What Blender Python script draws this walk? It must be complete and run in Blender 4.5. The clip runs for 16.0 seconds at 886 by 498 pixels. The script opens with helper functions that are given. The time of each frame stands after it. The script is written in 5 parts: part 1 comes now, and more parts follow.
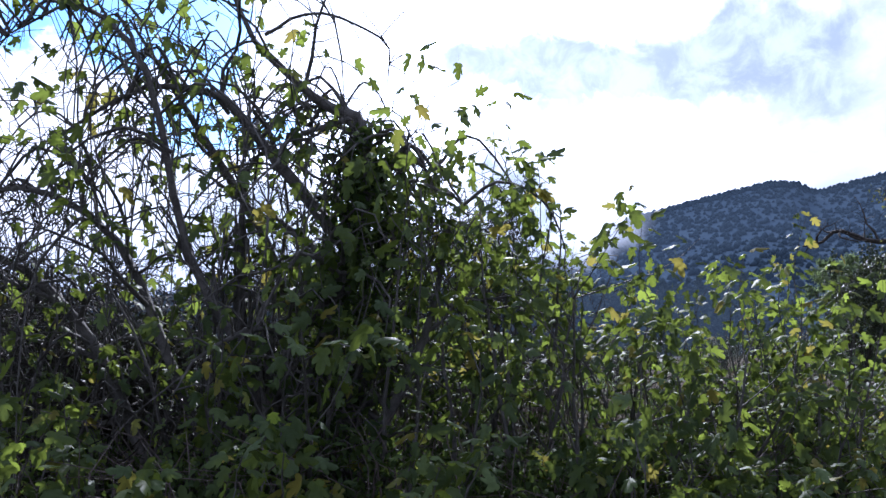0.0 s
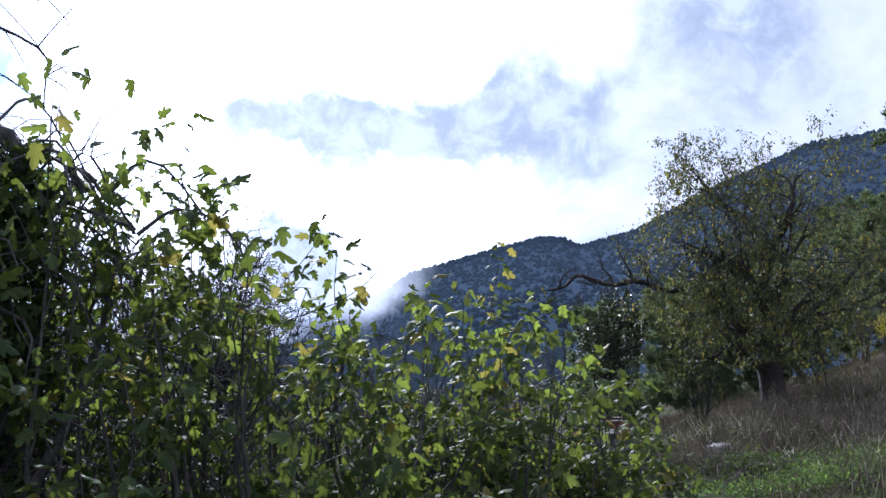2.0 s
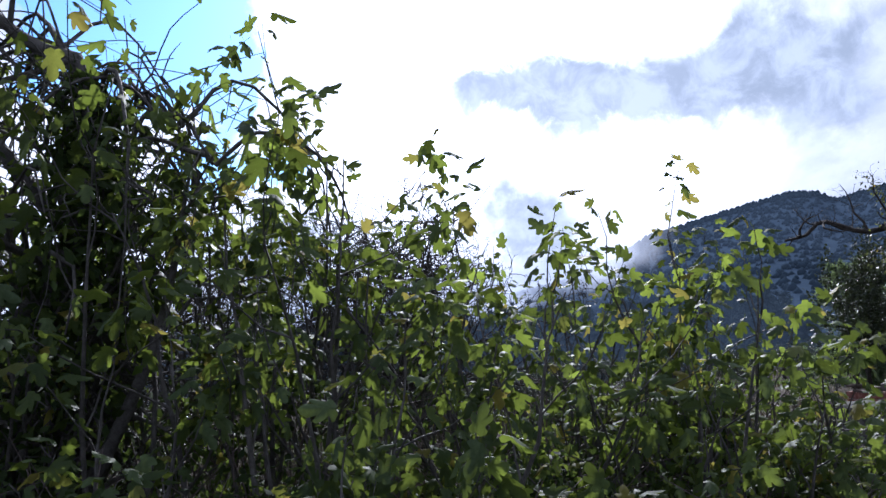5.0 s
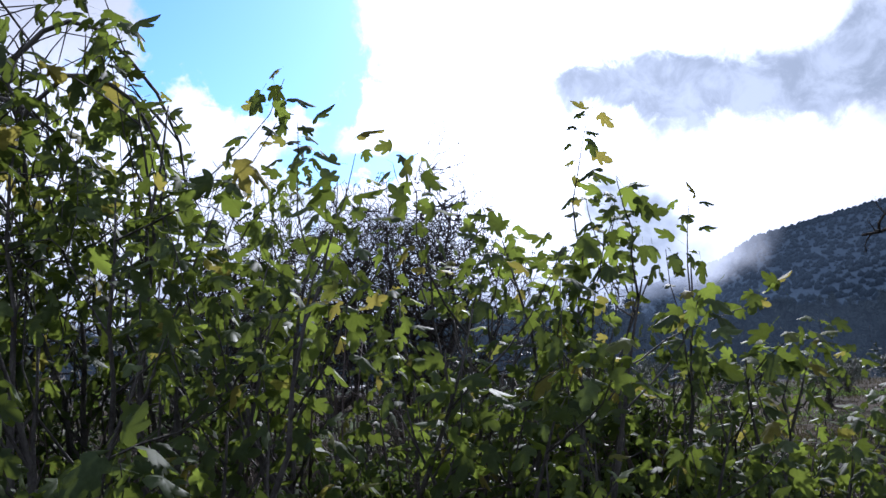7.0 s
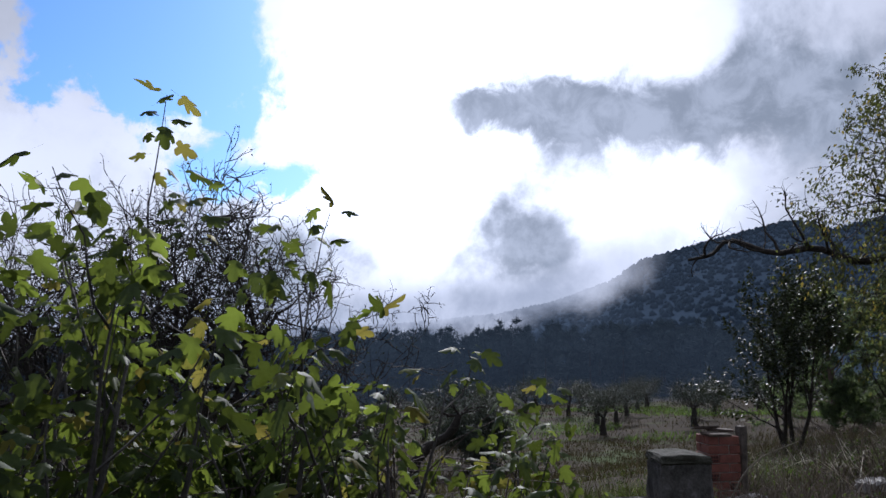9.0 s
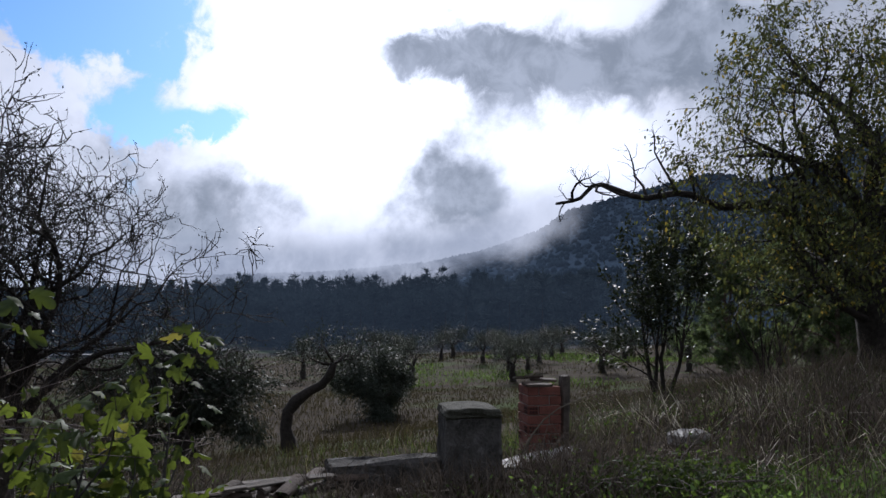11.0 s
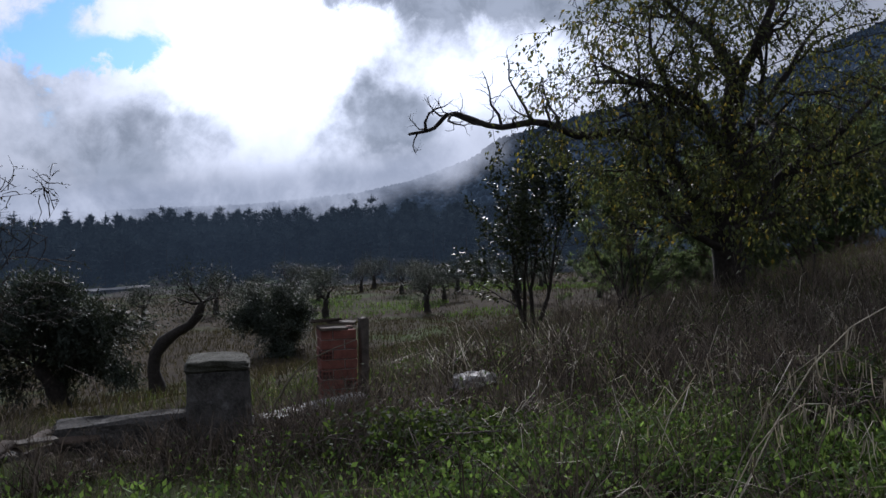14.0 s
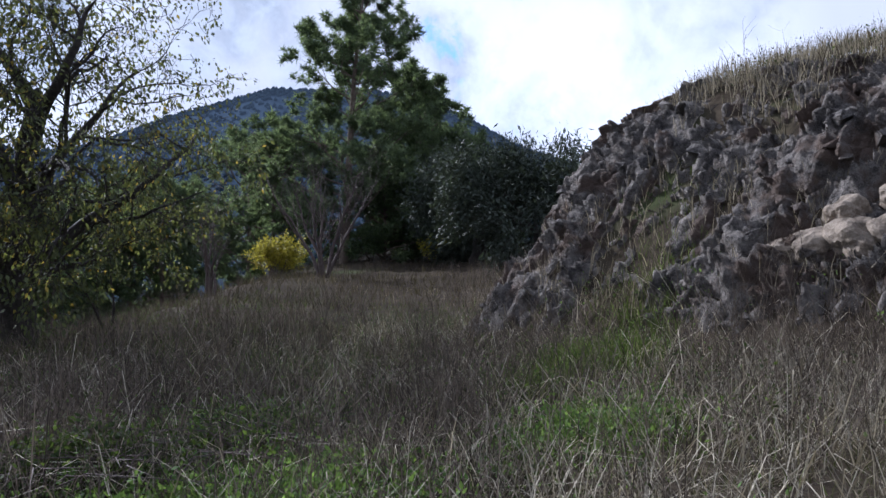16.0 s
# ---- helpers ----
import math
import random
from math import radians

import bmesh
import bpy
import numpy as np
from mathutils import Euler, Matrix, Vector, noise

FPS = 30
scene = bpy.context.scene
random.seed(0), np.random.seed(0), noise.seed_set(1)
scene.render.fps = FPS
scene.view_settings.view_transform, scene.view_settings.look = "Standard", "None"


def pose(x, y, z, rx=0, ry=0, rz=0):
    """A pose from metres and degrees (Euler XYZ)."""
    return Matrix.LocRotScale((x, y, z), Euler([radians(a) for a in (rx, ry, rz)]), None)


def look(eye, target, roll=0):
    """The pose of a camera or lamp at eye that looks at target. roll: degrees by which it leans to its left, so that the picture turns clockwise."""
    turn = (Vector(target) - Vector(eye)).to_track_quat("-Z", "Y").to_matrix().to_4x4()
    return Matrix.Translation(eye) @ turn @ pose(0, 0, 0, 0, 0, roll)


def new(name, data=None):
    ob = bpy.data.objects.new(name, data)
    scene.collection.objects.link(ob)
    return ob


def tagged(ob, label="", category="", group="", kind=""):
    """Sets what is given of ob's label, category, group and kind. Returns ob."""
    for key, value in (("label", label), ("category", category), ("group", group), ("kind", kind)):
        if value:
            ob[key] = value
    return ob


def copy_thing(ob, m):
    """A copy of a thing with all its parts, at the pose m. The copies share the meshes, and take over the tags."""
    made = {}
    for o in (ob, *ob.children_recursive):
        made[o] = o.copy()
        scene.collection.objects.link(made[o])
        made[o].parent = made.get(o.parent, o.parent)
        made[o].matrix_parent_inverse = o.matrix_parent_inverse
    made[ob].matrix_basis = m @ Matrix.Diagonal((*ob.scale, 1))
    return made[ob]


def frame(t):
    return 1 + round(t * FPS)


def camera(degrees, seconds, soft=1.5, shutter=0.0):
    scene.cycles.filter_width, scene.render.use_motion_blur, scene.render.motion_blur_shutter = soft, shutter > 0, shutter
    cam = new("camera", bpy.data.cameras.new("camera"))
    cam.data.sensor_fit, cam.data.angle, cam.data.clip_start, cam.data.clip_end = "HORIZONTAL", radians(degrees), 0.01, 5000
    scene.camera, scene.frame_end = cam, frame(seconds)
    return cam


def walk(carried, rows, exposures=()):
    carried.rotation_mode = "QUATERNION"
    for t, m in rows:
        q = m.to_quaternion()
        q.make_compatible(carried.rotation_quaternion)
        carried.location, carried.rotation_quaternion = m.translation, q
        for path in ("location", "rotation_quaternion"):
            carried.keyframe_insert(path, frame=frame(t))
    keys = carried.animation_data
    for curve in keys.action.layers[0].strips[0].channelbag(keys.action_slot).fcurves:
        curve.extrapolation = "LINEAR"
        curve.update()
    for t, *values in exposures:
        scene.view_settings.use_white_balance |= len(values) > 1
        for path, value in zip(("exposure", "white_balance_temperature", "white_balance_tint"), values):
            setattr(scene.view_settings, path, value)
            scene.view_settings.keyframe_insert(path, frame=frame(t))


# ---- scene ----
cam = camera(55.9, 16.0)
PATH = [
    (0, pose(0.000, 0.000, 1.881, 93.22, -0.40, 1.02)),
    (0.5, pose(0.121, 0.048, 1.816, 94.77, -0.69, -7.73)),
    (1, pose(0.250, 0.151, 1.768, 96.69, 0.95, -9.75)),
    (1.5, pose(0.447, 0.240, 1.741, 97.12, 2.54, -10.57)),
    (2, pose(0.725, 0.304, 1.726, 96.89, 1.67, -13.52)),
    (2.5, pose(0.916, 0.390, 1.705, 96.69, 0.66, -13.76)),
    (3, pose(1.033, 0.528, 1.667, 95.90, -0.36, -12.49)),
    (3.5, pose(1.101, 0.742, 1.662, 96.13, 1.43, -6.89)),
    (3.7, pose(1.115, 0.839, 1.658, 95.95, 2.33, -3.75)),
    (5.8, pose(1.982, 2.039, 1.557, 95.02, 2.30, 2.96)),
    (6, pose(2.106, 2.130, 1.545, 95.50, 2.02, 2.26)),
    (6.5, pose(2.415, 2.355, 1.515, 93.93, 0.88, 3.40)),
    (7, pose(2.732, 2.613, 1.505, 95.13, 0.83, 9.30)),
    (7.5, pose(3.071, 2.769, 1.510, 96.08, 1.11, 9.10)),
    (8, pose(3.404, 2.913, 1.535, 95.12, -0.05, 6.01)),
    (8.5, pose(3.736, 3.177, 1.545, 95.40, -1.25, 4.26)),
    (9, pose(4.040, 3.496, 1.549, 96.28, 0.15, 2.18)),
    (9.5, pose(4.350, 3.832, 1.507, 96.45, -0.77, -0.25)),
    (9.7, pose(4.473, 3.959, 1.491, 95.85, -1.10, -1.63)),
    (11.8, pose(5.989, 4.480, 1.545, 89.73, -0.00, -2.55)),
    (12, pose(6.118, 4.527, 1.561, 88.68, 0.53, -1.58)),
    (12.5, pose(6.438, 4.638, 1.598, 88.25, 0.93, 6.58)),
    (13, pose(6.637, 4.740, 1.621, 88.17, 1.20, 12.13)),
    (13.5, pose(6.766, 4.792, 1.617, 88.27, 1.22, 12.76)),
    (14, pose(6.982, 4.796, 1.580, 87.90, 0.94, -7.11)),
    (14.5, pose(7.307, 4.832, 1.542, 87.87, -0.37, -28.60)),
    (15, pose(7.604, 4.919, 1.518, 89.78, -2.60, -43.16)),
    (15.5, pose(7.881, 5.064, 1.514, 90.40, -2.77, -47.24)),
    (16, pose(8.155, 5.293, 1.527, 92.18, -2.11, -50.03)),
]
EXPOSURES = [(0.0, 1.2, 5250, 21), (3.5, 0.9, 5350, 19), (7.0, 0.65, 5450, 19), (9.0, 0.05, 5650, 17), (9.6, -0.1, 5700, 16), (12.0, -0.1, 5750, 16), (13.6, -0.1, 5750, 16), (14.0, -0.2, 5700, 16), (14.5, 1.05, 5450, 18), (15.0, 1.1, 5450, 18), (15.5, 1.2, 5450, 18), (16.0, 0.9, 5400, 18)]
walk(cam, PATH, EXPOSURES)
# ---------------------------------------------------------------- world, sun
SUN_AZ, SUN_EL = 2.0, 29.0
sun_dir = Vector((math.sin(radians(SUN_AZ)) * math.cos(radians(SUN_EL)), math.cos(radians(SUN_AZ)) * math.cos(radians(SUN_EL)), math.sin(radians(SUN_EL))))
sun_data = bpy.data.lights.new("sun", "SUN")
sun_data.energy, sun_data.angle, sun_data.color = 3.9, radians(0.8), (1.0, 0.94, 0.84)
sun_ob = new("sun", sun_data)
sun_ob.matrix_world = look(sun_dir * 100, (0, 0, 0))


class Nodes:
    """Short hand for node trees."""

    def __init__(self, tree):
        self.tree = tree

    def add(self, kind):
        return self.tree.nodes.new(kind)

    def link(self, a, b):
        self.tree.links.new(a, b)

    def put(self, socket, value):
        if isinstance(value, bpy.types.NodeSocket):
            self.link(value, socket)
        else:
            socket.default_value = value

    def math(self, op, a, b=0.0, c=0.0, clamp=False):
        node = self.add("ShaderNodeMath")
        node.operation, node.use_clamp = op, clamp
        for socket, value in zip(node.inputs, (a, b, c)):
            self.put(socket, value)
        return node.outputs[0]

    def ramp(self, value, lo, hi, out_lo=0.0, out_hi=1.0):
        node = self.add("ShaderNodeMapRange")
        node.interpolation_type = "SMOOTHSTEP"
        for socket, v in zip(node.inputs, (value, lo, hi, out_lo, out_hi)):
            self.put(socket, v)
        return node.outputs[0]

    def mix(self, fac, a, b, blend="MIX"):
        node = self.add("ShaderNodeMix")
        node.data_type, node.blend_type = "RGBA", blend
        self.put(node.inputs[0], fac)
        for socket, value in ((node.inputs[6], a), (node.inputs[7], b)):
            self.put(socket, (*value, 1) if isinstance(value, tuple) and len(value) == 3 else value)
        return node.outputs[2]

    def noise(self, vector, scale, detail=4.0, rough=0.55, distort=0.0):
        node = self.add("ShaderNodeTexNoise")
        self.put(node.inputs["Vector"], vector)
        node.inputs["Scale"].default_value, node.inputs["Detail"].default_value = scale, detail
        node.inputs["Roughness"].default_value, node.inputs["Distortion"].default_value = rough, distort
        return node.outputs["Fac"]


def make_sky():
    world = bpy.data.worlds.new("sky")
    scene.world = world
    world.use_nodes = True
    world.node_tree.nodes.clear()
    n = Nodes(world.node_tree)
    sky = n.add("ShaderNodeTexSky")
    sky.sky_type, sky.sun_disc = "NISHITA", False
    sky.sun_elevation, sky.sun_rotation = radians(SUN_EL), radians(SUN_AZ)
    sky.air_density, sky.dust_density, sky.ozone_density = 1.0, 0.6, 1.5
    way = n.add("ShaderNodeTexCoord").outputs["Generated"]
    axes = n.add("ShaderNodeSeparateXYZ")
    n.link(way, axes.inputs[0])
    az = n.math("MULTIPLY", n.math("ARCTAN2", axes.outputs[0], axes.outputs[1]), 57.2958)
    el = n.math("MULTIPLY", n.math("ARCSINE", axes.outputs[2]), 57.2958)

    billow = n.math("MULTIPLY_ADD", n.noise(way, 6.0, 9.0, 0.6, 0.25), 1.9, -0.45)
    wisps = n.math("MULTIPLY_ADD", n.noise(way, 22.0, 8.0, 0.62, 0.4), 1.6, -0.3)
    ragged = n.math("MULTIPLY_ADD", n.noise(way, 9.0, 7.0, 0.5, 0.1), 2.0, -0.5)
    az = n.math("ADD", az, n.math("MULTIPLY", n.math("SUBTRACT", ragged, 0.5), 7.0))
    el = n.math("ADD", el, n.math("MULTIPLY", n.math("SUBTRACT", wisps, 0.5), 3.0))

    def blob(a, e, sa, se, amount):
        da = n.math("POWER", n.math("ABSOLUTE", n.math("DIVIDE", n.math("SUBTRACT", az, a), sa)), 2.0)
        de = n.math("POWER", n.math("ABSOLUTE", n.math("DIVIDE", n.math("SUBTRACT", el, e), se)), 2.0)
        return n.math("MULTIPLY", n.math("EXPONENT", n.math("MULTIPLY", n.math("ADD", da, de), -1.0)), amount)

    def total(values):
        out = values[0]
        for v in values[1:]:
            out = n.math("ADD", out, v)
        return out

    # blue gaps between the clouds
    gap = total([billow, n.math("MULTIPLY", wisps, 0.35), blob(-23, 18, 10, 5.0, 0.85), blob(-14, 10.8, 5, 1.6, 0.55), blob(-25, 25, 10, 6, 0.6), blob(-5, 14.5, 6, 2.2, 0.10),
                 blob(53, 19.5, 7, 2.0, 0.28), blob(2, 19, 12, 10, -0.7), blob(-36, 11, 7, 5, -0.3), blob(18, 12, 14, 8, -0.3)])
    clear = n.ramp(gap, 0.98, 1.22)
    # grey undersides
    grey = total([billow, n.math("MULTIPLY", wisps, 0.25), blob(5, 15.8, 7, 2.3, 0.85), blob(0.5, 15.8, 4, 1.8, 0.4), blob(18, 15.2, 8, 3.0, 0.85), blob(4, 7.2, 4.3, 4.2, 0.75), blob(32, 19, 9, 6, 0.45), blob(22, 10, 4, 3.5, 0.2),
                  blob(-10, 6.3, 4, 2.0, 0.38), blob(-16, 3.5, 5, 2.5, 0.38), blob(15, 9.5, 4.5, 2.2, -0.42), blob(-3, 12, 5, 4, -0.45), blob(3, 22, 14, 4, -0.5), blob(60, 12, 12, 8, 0.12)])
    shade = n.ramp(grey, 0.60, 1.20)
    glow = total([blob(1, 22, 20, 12, 0.95), blob(-3, 10, 17, 8, 0.95), blob(14, 9.5, 5, 3, 0.35), blob(57, 13, 14, 9, 0.25), blob(-32, 10, 8, 6, 0.35)])
    bright = n.math("ADD", glow, 0.42)
    white = n.add("ShaderNodeCombineColor")
    for socket, k in zip(white.inputs, (0.97, 1.0, 1.06)):
        n.link(n.math("MULTIPLY", bright, k), socket)
    dull = n.mix(n.ramp(wisps, 0.3, 0.75), (0.23, 0.265, 0.305), (0.40, 0.44, 0.49))
    cloud = n.mix(n.math("MULTIPLY", shade, 0.92), white.outputs[0], dull)
    blue = n.mix(1.0, sky.outputs[0], (0.058, 0.088, 0.122), "MULTIPLY")
    shown = n.mix(clear, cloud, blue)
    back = n.add("ShaderNodeBackground")
    n.link(shown, back.inputs[0])
    back.inputs[1].default_value = 1.0
    out = n.add("ShaderNodeOutputWorld")
    n.link(back.outputs[0], out.inputs[0])


make_sky()


# ---------------------------------------------------------------- materials
def surface(name, dark, light, scale=3.0, rough=0.85, bump=0.3, bump_scale=40.0, spots=None, spot_scale=1.0, spot_at=0.55, per_island=0.0, metal=0.0, shine=0.3):
    """A weathered surface: two colours by noise at two scales, a third in spots, fine relief."""
    m = bpy.data.materials.new(name)
    m.use_nodes = True
    n = Nodes(m.node_tree)
    shader = m.node_tree.nodes["Principled BSDF"]
    place = n.add("ShaderNodeNewGeometry")
    at = place.outputs["Position"]
    both = n.math("ADD", n.math("MULTIPLY", n.noise(at, scale, 5.0, 0.6), 0.65), n.math("MULTIPLY", n.noise(at, scale * 9, 3.0, 0.6), 0.35))
    colour = n.mix(n.ramp(both, 0.33, 0.67), dark, light)
    if spots:
        colour = n.mix(n.ramp(n.noise(at, spot_scale, 5.0, 0.65), spot_at, spot_at + 0.12), colour, spots)
    if per_island:
        colour = n.mix(n.math("MULTIPLY", place.outputs["Random Per Island"], per_island), colour, (light[0] * 1.5, light[1] * 1.4, light[2] * 1.3))
    n.link(colour, shader.inputs["Base Color"])
    shader.inputs["Roughness"].default_value, shader.inputs["Metallic"].default_value = rough, metal
    shader.inputs["Specular IOR Level"].default_value = shine
    relief = n.add("ShaderNodeBump")
    relief.inputs["Strength"].default_value, relief.inputs["Distance"].default_value = bump, 0.02 if bump < 1 else 0.08
    n.link(n.noise(at, bump_scale, 6.0, 0.65), relief.inputs["Height"])
    n.link(relief.outputs[0], shader.inputs["Normal"])
    return m


def leafage(name, dark, light, through_colour, see=0.45, rough=0.5, third=None, shine=0.15):
    """Leaves: colour varies leaf by leaf, light shines through."""
    m = bpy.data.materials.new(name)
    m.use_nodes = True
    n = Nodes(m.node_tree)
    shader = m.node_tree.nodes["Principled BSDF"]
    place = n.add("ShaderNodeNewGeometry")
    pick = n.math("FRACT", n.math("ADD", place.outputs["Random Per Island"], n.add("ShaderNodeObjectInfo").outputs["Random"]))
    colour = n.mix(pick, dark, light)
    lit = n.mix(n.math("POWER", pick, 2.2), tuple(c * 0.38 for c in through_colour), through_colour)
    if third:
        old = n.ramp(pick, 0.90, 0.97)
        colour, lit = n.mix(old, colour, third), n.mix(old, lit, tuple(c * 1.6 for c in third))
    veins = n.noise(place.outputs["Position"], 60.0, 3.0)
    colour = n.mix(n.ramp(veins, 0.35, 0.7), n.mix(1.0, colour, (0.7, 0.72, 0.7), "MULTIPLY"), colour)
    n.link(colour, shader.inputs["Base Color"])
    shader.inputs["Roughness"].default_value = rough
    shader.inputs["Specular IOR Level"].default_value = shine
    glow = n.add("ShaderNodeBsdfTranslucent")
    n.link(lit, glow.inputs[0])
    mixed = n.add("ShaderNodeMixShader")
    n.link(n.math("MULTIPLY", n.math("MULTIPLY_ADD", n.math("FRACT", n.math("MULTIPLY", pick, 7.0)), 1.3, 0.35), see), mixed.inputs[0])
    n.link(shader.outputs[0], mixed.inputs[1])
    n.link(glow.outputs[0], mixed.inputs[2])
    n.link(mixed.outputs[0], m.node_tree.nodes["Material Output"].inputs[0])
    return m


M_FIG = leafage("fig_leaf", (0.040, 0.060, 0.026), (0.085, 0.115, 0.045), (0.28, 0.37, 0.05), 0.38, 0.6, (0.17, 0.15, 0.03), 0.10)
M_BRAMBLE = leafage("bramble_leaf", (0.02, 0.034, 0.012), (0.045, 0.068, 0.022), (0.15, 0.22, 0.04), 0.35, 0.75)
M_TREE = leafage("tree_leaf", (0.050, 0.060, 0.034), (0.11, 0.125, 0.055), (0.24, 0.27, 0.065), 0.36, 0.6, (0.22, 0.17, 0.03))
M_OLIVE = leafage("olive_leaf", (0.036, 0.047, 0.036), (0.085, 0.10, 0.08), (0.07, 0.09, 0.04), 0.18, 0.6)
M_PINE = leafage("pine_needles", (0.075, 0.105, 0.06), (0.12, 0.16, 0.085), (0.24, 0.32, 0.12), 0.46, 0.6)
M_OAK = leafage("oak_leaf", (0.02, 0.03, 0.02), (0.05, 0.06, 0.03), (0.07, 0.09, 0.03), 0.2, 0.5)
M_YELLOW = leafage("yellow_leaf", (0.30, 0.26, 0.03), (0.45, 0.40, 0.06), (0.55, 0.50, 0.06), 0.4, 0.5)
# blue haze of the distance is mixed into this leaf colour
M_FAR_HAZED = leafage("hazed_far_forest", (0.024, 0.038, 0.056), (0.034, 0.050, 0.068), (0.03, 0.04, 0.05), 0.05, 1.0, None, 0.0)
M_GREEN = leafage("green_grass", (0.06, 0.09, 0.022), (0.14, 0.18, 0.05), (0.20, 0.27, 0.06), 0.35, 0.8, (0.24, 0.22, 0.12), 0.03)
M_WEED = leafage("weed_leaf", (0.06, 0.115, 0.028), (0.13, 0.21, 0.055), (0.26, 0.40, 0.08), 0.35, 0.75)
M_STRAW = leafage("dry_grass", (0.05, 0.04, 0.028), (0.46, 0.40, 0.29), (0.34, 0.29, 0.18), 0.25, 0.8, None, 0.03)
M_PURPLE = leafage("dry_stalk", (0.040, 0.032, 0.028), (0.22, 0.18, 0.145), (0.13, 0.105, 0.08), 0.15, 0.8, None, 0.02)
M_BARK = surface("dark_bark", (0.016, 0.014, 0.012), (0.048, 0.041, 0.035), 12.0, 0.9, 0.8, 60.0)
M_FIGBARK = surface("fig_bark", (0.035, 0.032, 0.03), (0.10, 0.093, 0.085), 9.0, 0.8, 0.5, 50.0)
M_PINEBARK = surface("pine_bark", (0.07, 0.05, 0.04), (0.18, 0.14, 0.11), 6.0, 0.9, 0.8, 30.0)
M_TWIG = surface("twig_bark", (0.05, 0.038, 0.035), (0.12, 0.095, 0.085), 12.0, 0.85, 0.3, 60.0)
M_GROUND = surface("field_soil", (0.024, 0.019, 0.015), (0.066, 0.053, 0.037), 0.8, 0.95, 0.8, 12.0, (0.05, 0.07, 0.025), 0.11, 0.50, shine=0.03)
M_ROCK = surface("slate_rock", (0.022, 0.020, 0.020), (0.19, 0.172, 0.155), 6.5, 0.75, 1.0, 16.0, (0.075, 0.054, 0.042), 1.3, 0.49, 0.0, shine=0.15)
M_PALE = surface("pale_rock", (0.10, 0.08, 0.06), (0.27, 0.225, 0.175), 5.0, 0.85, 0.8, 20.0)
M_BRICK = surface("red_brick", (0.12, 0.044, 0.034), (0.23, 0.088, 0.064), 8.0, 0.85, 0.4, 80.0, (0.12, 0.08, 0.07), 5.0, 0.6)
# near-black colour stands for the shade inside the brick hollows
M_HOLE_SHADE = surface("brick_hollow_shade", (0.03, 0.015, 0.012), (0.05, 0.02, 0.018), 8.0, 0.95)
M_MORTAR = surface("old_mortar", (0.22, 0.20, 0.18), (0.40, 0.37, 0.33), 10.0, 0.95, 0.6, 70.0)
M_CONCRETE = surface("stained_concrete", (0.026, 0.025, 0.023), (0.115, 0.108, 0.10), 5.0, 0.95, 0.8, 45.0, (0.16, 0.155, 0.148), 3.6, 0.58)
M_SLAB = surface("wet_slab", (0.20, 0.19, 0.18), (0.36, 0.345, 0.325), 4.0, 0.62, 0.4, 40.0, (0.16, 0.14, 0.11), 3.0, 0.58)
M_TILE = surface("old_roof_tile", (0.034, 0.026, 0.020), (0.105, 0.078, 0.06), 7.0, 0.85, 0.5, 60.0, (0.12, 0.115, 0.10), 5.0, 0.60)
M_WOOD = surface("grey_wood", (0.045, 0.038, 0.032), (0.14, 0.12, 0.10), 9.0, 0.85, 0.5, 60.0)
M_MOSS = surface("moss_cap", (0.03, 0.03, 0.02), (0.10, 0.098, 0.08), 8.0, 0.95, 0.8, 50.0)
M_TURF = leafage("turf", (0.03, 0.04, 0.016), (0.11, 0.115, 0.05), (0.12, 0.14, 0.04), 0.3, 0.8, (0.20, 0.17, 0.11), 0.0)
# belt and slope: leaf and ground colours lightened towards blue for distance haze
M_BELT_HAZED = leafage("pine_belt", (0.048, 0.068, 0.076), (0.080, 0.100, 0.106), (0.03, 0.04, 0.05), 0.05, 1.0, None, 0.0)
M_SLOPE_HAZED = surface("hazed_far_slope", (0.026, 0.040, 0.062), (0.040, 0.058, 0.082), 0.02, 1.0, 0.9, 0.25, shine=0.0)
M_FIELD = leafage("field_grass", (0.055, 0.050, 0.026), (0.125, 0.11, 0.058), (0.12, 0.10, 0.05), 0.25, 0.9, None, 0.0)
M_PALESTEM = leafage("pale_stem", (0.12, 0.10, 0.075), (0.62, 0.56, 0.44), (0.40, 0.34, 0.22), 0.2, 0.6)


# ---------------------------------------------------------------- mesh helpers
class Bag:
    """Collects vertices and faces in arrays and makes one mesh of them."""

    def __init__(self):
        self.v, self.f, self.count = [], {3: [], 4: []}, 0

    def add(self, verts, tris=None, quads=None):
        for k, faces in ((3, tris), (4, quads)):
            if faces is not None and len(faces):
                self.f[k].append(np.asarray(faces, np.int64) + self.count)
        self.v.append(np.asarray(verts, float))
        self.count += len(verts)
        return self

    def mesh(self, name, material, smooth=False):
        me = bpy.data.meshes.new(name)
        v = np.concatenate(self.v)
        sizes, loops = [], []
        for k in (3, 4):
            if self.f[k]:
                f = np.concatenate(self.f[k])
                sizes.append(np.full(len(f), k))
                loops.append(f.ravel())
        sizes, loops = np.concatenate(sizes), np.concatenate(loops)
        me.vertices.add(len(v))
        me.vertices.foreach_set("co", v.ravel())
        me.loops.add(len(loops))
        me.loops.foreach_set("vertex_index", loops)
        me.polygons.add(len(sizes))
        me.polygons.foreach_set("loop_start", np.r_[0, np.cumsum(sizes)[:-1]])
        me.update(calc_edges=True)
        if smooth:
            me.polygons.foreach_set("use_smooth", np.ones(len(sizes), bool))
        me.materials.append(material)
        me.validate()
        return me


